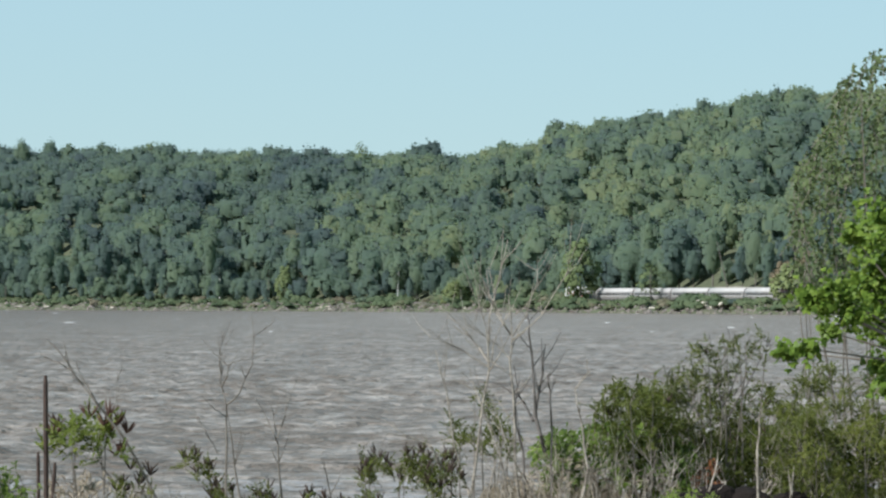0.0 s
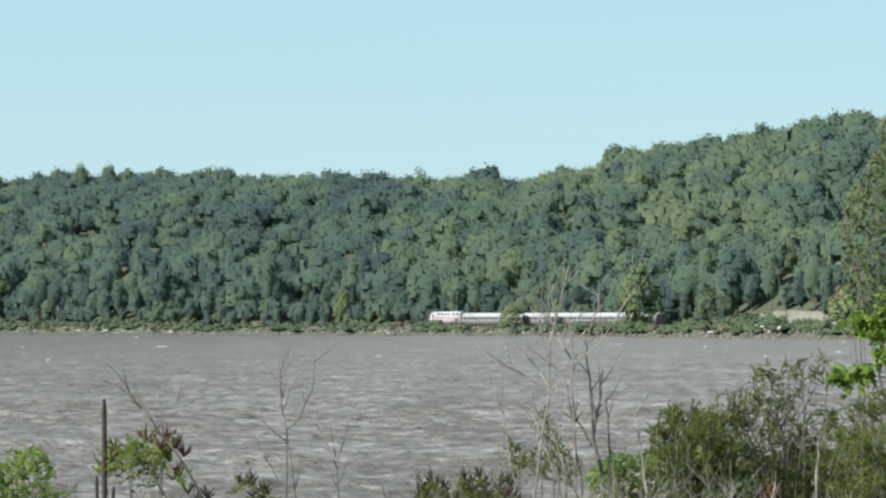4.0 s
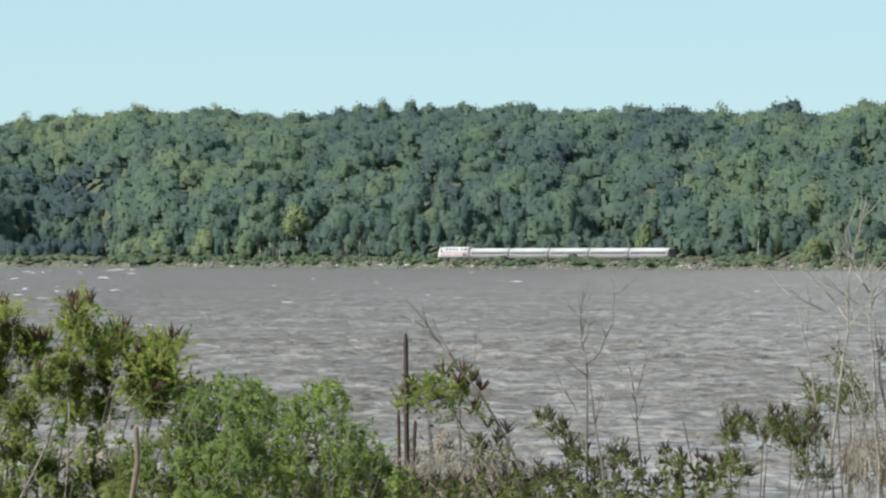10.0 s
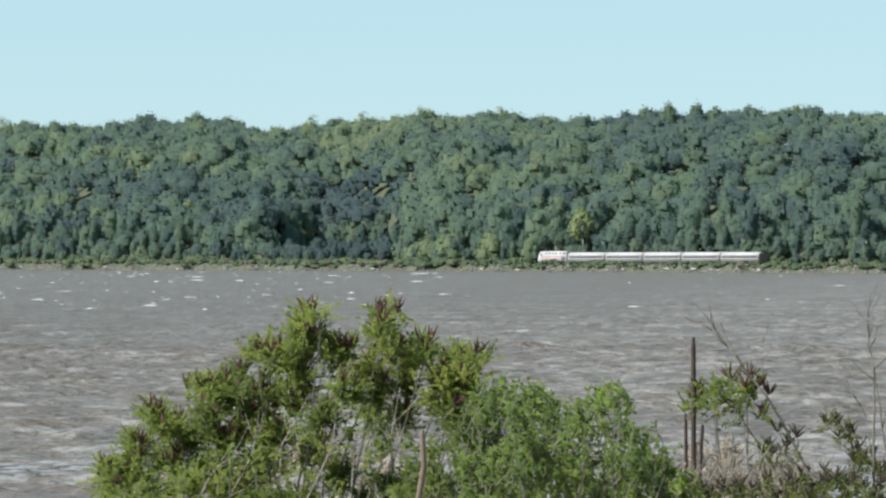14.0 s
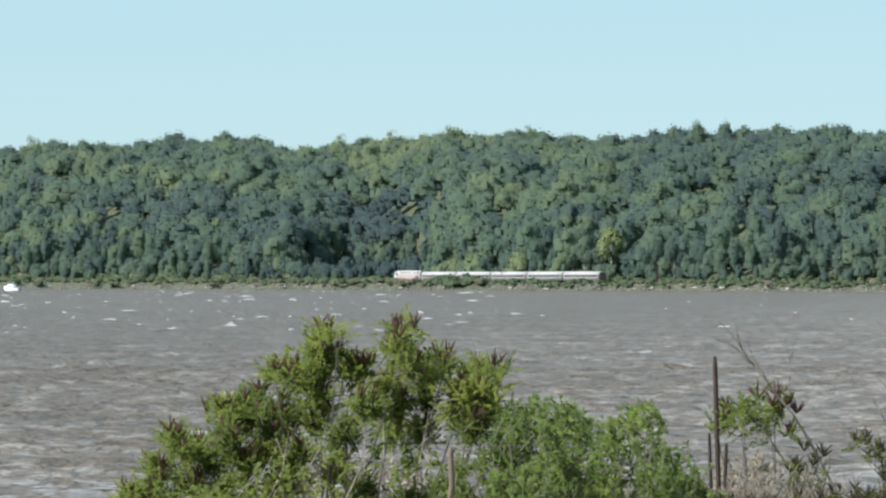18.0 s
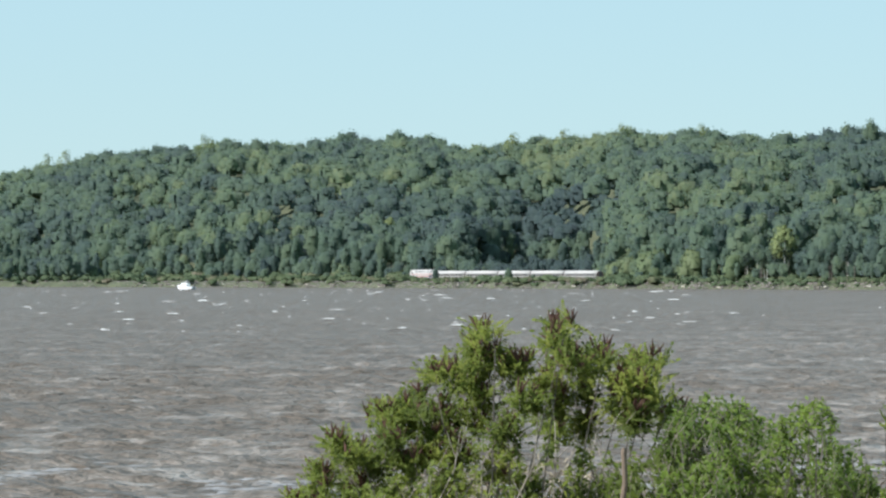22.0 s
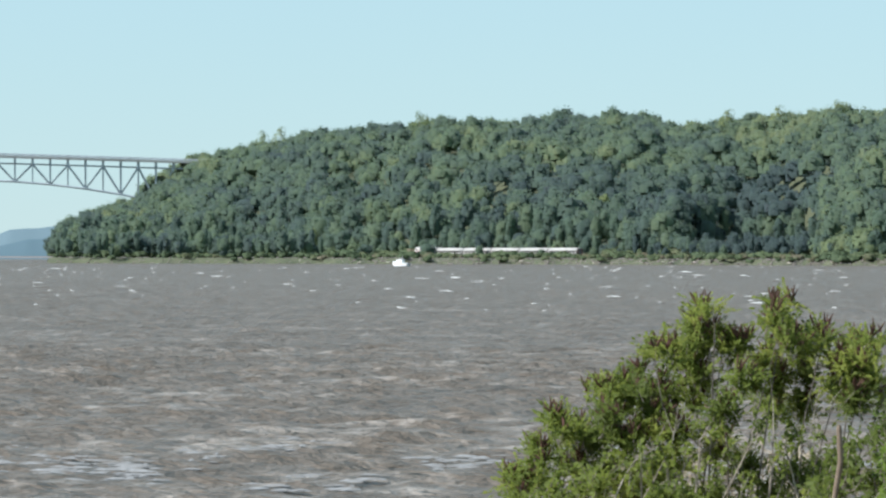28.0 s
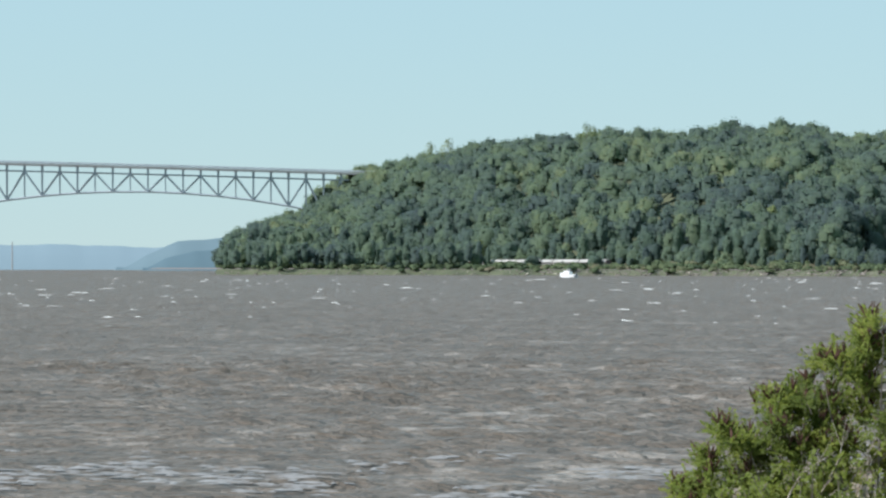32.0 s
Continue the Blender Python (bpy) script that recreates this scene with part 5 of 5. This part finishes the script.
branchy("bare_shrub", "thin dark twigs of an open shrub top", RIGHT, 36.0, [
    ([(1290, 890), (1285, 760), (1265, 660), (1255, 590)], 0.7), ([(1280, 720), (1310, 650), (1345, 600)], 0.5), ([(1290, 740), (1330, 670), (1362, 605)], 0.5), ([(1270, 690), (1240, 640), (1238, 605)], 0.45), ([(1265, 670), (1285, 625), (1292, 595)], 0.4),
    ([(1250, 760), (1215, 690), (1185, 655)], 0.5), ([(1230, 720), (1215, 670), (1205, 640)], 0.4), ([(1300, 700), (1325, 650), (1318, 610)], 0.4)], M_DARKSTEM, 3, 18, 0.011, 0.12, "twig")
shrub("dark_shrub", "olive shrub with feathery leaves beside a larger one", RIGHT,
      [(1040, 740), (1055, 690), (1090, 680), (1130, 685), (1165, 690), (1190, 720)],
      35.0, 0.6, 120, 0.12, 0.25, 7, M_OLIVE, pinnate=True, hue=(0.45, 0.2), stems=14, seed=15, shoot=0.12, spike=0.05, bottom=800, thin=0.3)
# added backing shrub: the dark hollow behind the boulders is painted in its leaves
shrub("dark_shrub", "dense shrub behind boulders, the hollow's shade in its leaf colour", RIGHT,
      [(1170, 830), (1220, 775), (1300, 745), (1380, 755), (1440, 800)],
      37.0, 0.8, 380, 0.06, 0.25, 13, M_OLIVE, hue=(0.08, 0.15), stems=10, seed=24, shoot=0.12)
# second added backing shrub, its leaves likewise darkened in place of shade
shrub("dark_shrub", "dense shrub below a taller olive one, shade in its leaf colour", RIGHT,
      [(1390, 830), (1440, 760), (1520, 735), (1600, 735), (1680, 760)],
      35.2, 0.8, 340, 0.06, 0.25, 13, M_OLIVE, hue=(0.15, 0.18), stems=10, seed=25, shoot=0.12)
shrub("green_shrub", "low bright green shrub behind dry stems", RIGHT,
      [(950, 775), (1000, 755), (1060, 745), (1120, 745), (1180, 760), (1230, 790)],
      35.2, 0.6, 330, 0.06, 0.22, 11, M_GREENLEAF, hue=(0.25, 0.25), stems=12, seed=18, shoot=0.12, bottom=870)
shrub("olive_shrub", "tall olive-green shrub on the bank", RIGHT,
      [(1370, 760), (1400, 690), (1450, 660), (1500, 650), (1560, 665), (1640, 650), (1720, 680)],
      34.0, 0.9, 1000, 0.09, 0.25, 5, M_OLIVE, pinnate=True, hue=(0.6, 0.28), stems=14, seed=19, shoot=0.12, clusters=96, spread=28)
shrub("leafy_tree", "small tree with dull green and brownish leaves", RIGHT,
      [(1395, 300), (1420, 260), (1450, 235), (1462, 170), (1480, 130), (1510, 95), (1540, 88), (1560, 125), (1600, 120), (1680, 140)],
      40.0, 1.4, 640, 0.045, 0.35, 14, M_BROWNISH, hue=(0.42, 0.25), stems=16, seed=20, shoot=0.2, bottom=500, thin=0.3)


def vine_tree():
    """Broad lobed leaves on a few leaning branches."""
    r = np.random.default_rng(41)
    root = new("vine_tree")
    d = 24.0
    q, h = [], []
    bm = bmesh.new()
    clumps = [(1425, 530, 22), (1470, 520, 30), (1520, 510, 40), (1560, 470, 45), (1535, 420, 35), (1500, 420, 18), (1555, 385, 35), (1500, 555, 30), (1545, 570, 40), (1590, 520, 60), (1600, 420, 60),
              (1385, 625, 20), (1425, 620, 22), (1460, 590, 16), (1555, 650, 28), (1575, 690, 30), (1620, 620, 60), (1560, 400, 30), (1450, 545, 22)]
    hub = sight(RIGHT, 1700, 700, d)
    for u, v, s in clumps:
        c = np.array(sight(RIGHT, u, v, d + r.normal() * 0.25))
        tube(bm, [tuple(hub), tuple((np.array(hub) + c) / 2 + np.array([0, 0, 0.06])), tuple(c)], [0.009, 0.006, 0.003], 5)
        n = int(s * 4.4)
        p = c + r.normal(size=(n, 3)) * np.array([s, s * 0.9, s * 0.8]) / FOCAL * d * 0.55
        face = unit(np.array([-0.35, -0.55, 0.75]) + r.normal(size=(n, 3)) * 0.6)
        size = r.uniform(0.018, 0.034, n)
        for k in range(n):
            side = unit(np.cross(face[k], r.normal(size=3)))
            up = np.cross(face[k], side)
            for a in (-0.9, 0.0, 0.9):
                ax = math.cos(a) * up + math.sin(a) * side
                w = np.cross(face[k], ax)
                L = size[k] * (1.15 if a == 0 else 0.95)
                q.append([p[k], p[k] + ax * L * 0.55 + w * L * 0.4, p[k] + ax * L * 1.1 - face[k] * L * 0.2, p[k] + ax * L * 0.55 - w * L * 0.4])
                h.append(0.5 + 0.2 * math.sin(k * 12.9))
    quads("foliage", np.array(q), M_VINE, root, hue=np.array(h), kind="stuff")
    tube(bm, [tuple(Vector((hub.x, hub.y, bank_z(d) - 0.1))), tuple(hub)], [0.05, 0.03], 7)
    part("branch", bm, M_STEM, root)
    SWAYING.append((rooted(root, (hub.x, hub.y, bank_z(d))), 0.7))
    return tagged(root, "bright green broad-leaved vine on leaning branches", "tree")


vine_tree()

# bare stems, limb by limb
branchy("bare_sapling", "leafless grey sapling with many forked stems", RIGHT, 34.0, [
    ([(835, 890), (850, 760), (862, 660), (868, 560), (885, 490), (900, 425)], 1.1),
    ([(864, 640), (830, 590), (790, 550)], 0.6), ([(864, 650), (820, 620), (760, 595)], 0.55),
    ([(866, 620), (850, 540), (840, 470)], 0.45), ([(868, 640), (880, 590), (897, 560)], 0.5),
    ([(918, 890), (912, 760), (905, 640), (908, 590), (900, 520)], 1.1), ([(907, 595), (930, 560), (950, 500), (953, 455)], 0.6),
    ([(907, 605), (960, 560), (1000, 490), (1007, 465)], 0.6), ([(905, 592), (880, 555), (865, 520), (862, 475)], 0.65), ([(903, 590), (880, 545), (850, 480)], 0.5),
    ([(908, 640), (880, 610), (825, 572)], 0.55), ([(905, 665), (870, 640), (800, 560)], 0.4)], M_DEADSTEM, 6, 3, 0.0095, 0.35, "sapling")
branchy("bare_sapling", "leafless dark sapling beside a paler one", RIGHT, 34.5, [
    ([(965, 800), (950, 740), (945, 660), (937, 590), (935, 552)], 1.0), ([(948, 740), (960, 660), (967, 610)], 0.9), ([(947, 745), (930, 715), (918, 695)], 0.8),
    ([(975, 880), (980, 760), (972, 690), (970, 665), (980, 660)], 0.7), ([(930, 890), (925, 800), (910, 700), (905, 640)], 0.8)], M_DARKSTEM, 5, 4, 0.014, 0.25, "sapling")
branchy("dry_weed", "tall dry forked stem on the bank", RIGHT, 34.0, [([(1030, 890), (1042, 830), (1030, 750), (1020, 685)], 1.0), ([(1021, 690), (1035, 670), (1046, 655)], 0.5)], M_DEADSTEM, 2, 5, 0.012, 0.12, "stem")
branchy("dry_weed", "pale dry stems leaning over the bank", RIGHT, 33.0, [
    ([(830, 880), (800, 780), (788, 690), (770, 620)], 0.8), ([(795, 860), (770, 800), (735, 775)], 0.6), ([(790, 860), (765, 790), (715, 770)], 0.6), ([(860, 890), (880, 800), (850, 720)], 0.6),
    ([(900, 880), (880, 780), (840, 690), (800, 670)], 0.6), ([(950, 890), (900, 800), (870, 700), (815, 660)], 0.5)], M_DEADSTEM, 5, 6, 0.011, 0.3, "stem")
branchy("dry_weed", "straight dry stem before a dark shrub", RIGHT, 33.0, [([(1340, 880), (1340, 790), (1342, 740), (1346, 715)], 0.9), ([(1341, 745), (1333, 735), (1328, 725)], 0.5)], M_DEADSTEM, 2, 7, 0.011, 0.12, "stem")
branchy("dry_weed", "dead broken branches lying in the brush", RIGHT, 34.0, [
    ([(1250, 890), (1268, 830), (1272, 790)], 0.7), ([(1400, 890), (1404, 860), (1405, 825)], 0.9), ([(1410, 840), (1425, 855), (1440, 875)], 1.0),
    ([(1290, 890), (1283, 850), (1270, 815)], 0.6), ([(1180, 890), (1195, 820), (1192, 770)], 0.6), ([(1165, 890), (1185, 840), (1170, 800)], 0.5)], M_DEADSTEM, 5, 8, 0.012, 0.2, "stem")
branchy("dead_bush", "fan of bare pale twigs over boulders", RIGHT, 35.0, [([(1350, 880), (1345 + 9 * k, 855 - 3 * (k % 3)), (1335 + 14 * k, 838)], 0.6) for k in range(5)], M_DEADSTEM, 4, 9, 0.012, 0.12, "stem")
branchy("bare_shrub", "thin leafless forked twig leaning over the water", LEFT, 33.0, [
    ([(1290, 860), (1250, 780), (1205, 700), (1160, 645), (1120, 590), (1100, 560), (1075, 535)], 0.9), ([(1165, 650), (1140, 610), (1125, 570)], 0.6), ([(1120, 590), (1100, 580), (1070, 565)], 0.4), ([(1200, 690), (1198, 640), (1198, 590)], 0.35),
    ([(1260, 880), (1220, 820), (1180, 770), (1150, 720)], 0.8)], M_STEM, 3, 10, 0.012, 0.2, "twig")
branchy("bare_shrub", "tall leafless forked twig on the bank", LEFT, 33.0, [
    ([(1395, 890), (1394, 780), (1397, 680), (1395, 650), (1385, 610), (1388, 560)], 0.9), ([(1430, 890), (1410, 760), (1398, 670)], 0.9), ([(1397, 652), (1420, 630), (1440, 580), (1445, 530), (1470, 510)], 0.6),
    ([(1388, 620), (1400, 580), (1425, 570)], 0.5), ([(1386, 600), (1384, 560), (1390, 520)], 0.4)], M_STEM, 4, 11, 0.011, 0.25, "twig")
branchy("bare_shrub", "leafless forked twig near the water", LEFT, 33.0, [([(1495, 890), (1490, 800), (1482, 720), (1470, 690), (1443, 640)], 0.8), ([(1482, 710), (1495, 670), (1500, 625)], 0.5), ([(1480, 700), (1476, 670), (1470, 650)], 0.4)], M_STEM, 3, 12, 0.011, 0.2, "twig")
branchy("bare_shrub", "short leaning bare twig", LEFT, 33.0, [([(1590, 880), (1575, 800), (1565, 745)], 0.7), ([(1380, 740), (1355, 700), (1342, 670)], 0.4), ([(1650, 880), (1645, 780), (1660, 740), (1680, 700)], 0.5), ([(1645, 790), (1630, 750), (1625, 720)], 0.4)], M_STEM, 3, 13, 0.011, 0.2, "twig")
branchy("bare_shrub", "pale bare twigs inside a green bush", LEFT, 30.0, [
    ([(300, 890), (330, 820), (420, 770)], 0.7), ([(520, 890), (500, 800), (520, 740)], 0.7), ([(440, 890), (400, 820), (390, 760)], 0.6), ([(600, 890), (560, 800), (540, 700)], 0.6), ([(805, 850), (800, 830), (797, 810)], 0.8),
    ([(200, 890), (230, 830), (290, 790)], 0.6), ([(250, 890), (300, 800), (310, 730)], 0.6), ([(340, 890), (350, 790), (400, 700)], 0.7), ([(390, 890), (440, 790), (450, 690)], 0.6), ([(470, 890), (480, 780), (470, 660)], 0.6), ([(150, 890), (130, 830), (90, 790)], 0.5), ([(560, 890), (540, 790), (560, 690)], 0.6)], M_DEADSTEM, 5, 14, 0.011, 0.25, "twig")
r = np.random.default_rng(55)
thicket = [([(u, 892), (u + r.normal() * 12, 840), (u + r.normal() * 22, r.uniform(730, 830))], r.uniform(0.16, 0.32)) for u in r.uniform(870, 1240, 55)]
branchy("dry_thicket", "thicket of thin dry stems on the bank", RIGHT, 34.0, thicket, M_DEADSTEM, 3, 15, 0.011, 0.22, "thicket")
thicket = [([(u, 892), (u + r.normal() * 10, 850), (u + r.normal() * 18, r.uniform(770, 850))], r.uniform(0.2, 0.4)) for u in r.uniform(1075, 1330, 40)]
branchy("dry_thicket", "thicket of fine dry stalks by a post", LEFT, 32.5, thicket, M_DEADSTEM, 3, 16, 0.011, 0.2, "thicket")


# posts
POSTS = []


def post(name, label, line, u, top, d, w, material, lean=0.0, bent=0.0):
    root = new(name)
    p, f = sight(line, u, top, d), sight(line, u + lean, 890, d)
    bm = bmesh.new()
    mid = p.lerp(f, 0.5) + Vector((bent, 0, 0))
    tube(bm, [(f.x, f.y, bank_z(d) - 0.3), tuple(f), tuple(mid), tuple(p.lerp(f, 0.06)), tuple(p)], [w, w, w, w * 0.95, w * 0.6], 9)
    part("shaft", bm, material, root)
    if material is M_RUST:
        POSTS.append(rooted(root, (f.x, f.y, bank_z(d))))
    return tagged(rooted(root, (f.x, f.y, bank_z(d))), label, "post")


post("steel_post", "rusty steel post standing in the bank", LEFT, 1073, 598, 33.0, 0.017, M_RUST, 2)
post("steel_post", "short rusty steel stub beside a post", LEFT, 1060, 733, 33.1, 0.012, M_RUST, 2)
post("steel_post", "short rusty steel stub beside a post", LEFT, 1090, 752, 33.0, 0.013, M_RUST, -8)
post("wooden_stake", "weathered broken wooden stake in the bushes", LEFT, 596, 762, 28.0, 0.016, M_STAKE, -8, 0.02)


def boulder(label, line, u, v, d, size, material, seed):
    root = new("boulder")
    rr = random.Random(seed)
    bm = bmesh.new()
    bmesh.ops.create_icosphere(bm, subdivisions=3, radius=1)
    off = Vector((seed * 3.1, 0, 0))
    for w in bm.verts:
        w.co *= 1 + 0.35 * noise.noise(w.co * 0.9 + off) + 0.08 * noise.noise(w.co * 3.5 + off)
        w.co.z = max(w.co.z, -0.6)
    p = sight(line, u, v, d)
    part("stone", bm, material, root)
    root.matrix_basis = pose(p.x, p.y, p.z - size * 1.05, rr.uniform(-15, 15), rr.uniform(-15, 15), rr.uniform(0, 360)) @ Matrix.Diagonal((size, size, size * 0.95, 1))
    return tagged(root, label, "boulder")


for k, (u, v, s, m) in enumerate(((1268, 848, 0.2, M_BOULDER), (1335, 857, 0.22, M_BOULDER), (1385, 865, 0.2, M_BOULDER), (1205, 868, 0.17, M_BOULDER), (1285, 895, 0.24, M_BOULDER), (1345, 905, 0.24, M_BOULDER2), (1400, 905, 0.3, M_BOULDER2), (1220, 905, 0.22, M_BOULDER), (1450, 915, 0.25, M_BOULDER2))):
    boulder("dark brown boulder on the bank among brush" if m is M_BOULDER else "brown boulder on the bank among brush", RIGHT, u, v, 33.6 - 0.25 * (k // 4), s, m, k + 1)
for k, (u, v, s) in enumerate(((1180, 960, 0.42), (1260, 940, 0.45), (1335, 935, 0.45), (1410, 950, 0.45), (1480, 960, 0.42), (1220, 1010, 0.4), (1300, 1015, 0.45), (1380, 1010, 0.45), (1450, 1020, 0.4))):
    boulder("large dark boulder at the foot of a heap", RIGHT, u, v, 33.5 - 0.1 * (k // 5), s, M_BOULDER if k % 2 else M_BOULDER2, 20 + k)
r = np.random.default_rng(61)
shrub("red_weed", "rust-red dying weed before a shrub", RIGHT, [(1225, 840), (1245, 815), (1262, 815), (1275, 845)], 34.8, 0.2, 20, 0.045, 0.3, 7, M_REDLEAF, bottom=890, stems=5, seed=21, shoot=0.08)


def tuft(name, label, line, u0, u1, v, d, n, length, material, hue, seed):
    """Upright blades from the ground."""
    r = np.random.default_rng(seed)
    root = new(name)
    q = []
    for k in range(n):
        c = np.array(sight(line, r.uniform(u0, u1), v + r.uniform(0, 40), d + r.normal() * 0.25))
        a = unit(np.array([r.normal() * 0.55, r.normal() * 0.3, 1.0]))
        L = length * r.uniform(0.6, 1.1)
        s = np.array([0.006, 0.0, 0.0])
        p = c - a * L
        q.append([p - s, p + s, c - a * L * 0.4 + s * 0.8, c - a * L * 0.4 - s * 0.8])
        q.append([c - a * L * 0.4 - s * 0.8, c - a * L * 0.4 + s * 0.8, c + s * 0.1, c - s * 0.1])
    quads("blades", np.array(q), material, root, hue=np.clip(hue + r.normal(size=len(q)) * 0.2, 0, 1))
    root["kind"] = "stuff"
    c = sight(line, (u0 + u1) / 2, v, d)
    SWAYING.append((rooted(root, (c.x, c.y, bank_z(d))), 0.8))
    return tagged(root, label, "grass")


shrub("fresh_weed", "clump of fresh bright green weed before boulders", RIGHT, [(1165, 885), (1190, 862), (1215, 872), (1240, 856), (1265, 872), (1290, 890)], 32.0, 0.3, 90, 0.04, 0.14, 15, M_GREENLEAF, hue=(0.7, 0.15), stems=8, seed=36, shoot=0.12, bottom=930)
shrub("dry_weed", "tangled dry tan weeds round a post", LEFT, [(1065, 800), (1100, 775), (1150, 770), (1200, 790), (1250, 800), (1300, 850)], 33.4, 0.5, 150, 0.09, 0.07, 12, M_STRAW, M_DEADSTEM, hue=(0.45, 0.25), stems=10, seed=31, shoot=0.14)
shrub("dry_weed", "tangled dry tan weeds behind a bush", LEFT, [(40, 870), (200, 820), (330, 790), (460, 780), (560, 800), (640, 830)], 33.0, 0.5, 170, 0.09, 0.07, 12, M_STRAW, M_DEADSTEM, hue=(0.5, 0.25), stems=10, seed=32, shoot=0.14)
shrub("dry_weed", "tangled dry tan weeds among bare stems", RIGHT, [(860, 860), (960, 820), (1040, 800), (1120, 810), (1200, 830)], 35.0, 0.5, 120, 0.09, 0.07, 12, M_STRAW, M_DEADSTEM, hue=(0.3, 0.25), stems=10, seed=33, shoot=0.14)
tuft("dry_grass", "dry tan grass by a post", LEFT, 1070, 1260, 815, 32.8, 260, 0.25, M_STRAW, 0.3, 4)
tuft("dry_grass", "dry tan grass among bare stems", RIGHT, 860, 1130, 848, 34.4, 260, 0.25, M_STRAW, 0.3, 5)


def motions():
    """What moves: the train along the line, and the water with its foam before the wind."""
    ts = [k * 1.0 for k in range(33)]
    walk(loco, [(t, train_pose(t, 10.5, 6.4)) for t in ts])
    for k, c in enumerate(cars):
        walk(c, [(t, train_pose(t, 21.0 + 13.2 + 26.2 * k, 9.1)) for t in ts])
    # the wind rocks the plants on the bank; the large bush leans with the gusts
    gusts = ((0, 0), (3, 10), (6, -12), (8, 12), (9, -30), (10, 8), (11, -25), (12, 15), (13, 45), (14, 45), (15, 25), (16.5, 15), (18, 24), (18.5, -7), (19, -27), (20, -50), (20.5, -30), (21, 5),
             (22, -4), (23, 0), (24, 12), (25, -8), (26.5, 10), (28, 5), (29, -14), (30, 10), (31, -12), (32, 6))
    rr = np.random.default_rng(8)
    for o, give in SWAYING:
        p = o.location.copy()
        if o is big_bush:
            rows = [(t, Matrix.Translation(p) @ Matrix.Rotation(k * 0.0017, 4, "Y")) for t, k in gusts]
        else:
            a, b = rr.uniform(0, 6.28, 2)
            rows = [(t, Matrix.Translation(p) @ Matrix.Rotation(radians(give * (0.8 * math.sin(t * 1.5 + a) + 0.4 * math.sin(t * 3.9 + b))), 4, "Y")) for t in np.arange(0, 32.01, 0.5)]
        walk(o, rows)
    # the loose posts shake in the wind
    shakes = ((0, 0), (1, 2), (2, 8), (3, 0), (5.5, 0), (8, -1), (10, -1), (11, 4), (12, 4), (13, -12), (13.5, -5), (14, 2), (14.5, -4), (16.5, -5), (17, -1), (18, -11), (19, -3), (20, -4), (22, 0), (32, 0))
    for o in POSTS:
        walk(o, [(t, Matrix.Translation(o.location.copy()) @ Matrix.Rotation(k * 0.002, 4, "Y")) for t, k in shakes])
    for o in (water, foam):
        walk(o, [(t, Matrix.Translation(WIND * (t - 16))) for t in (0.0, 16.0, 32.0)])


motions()
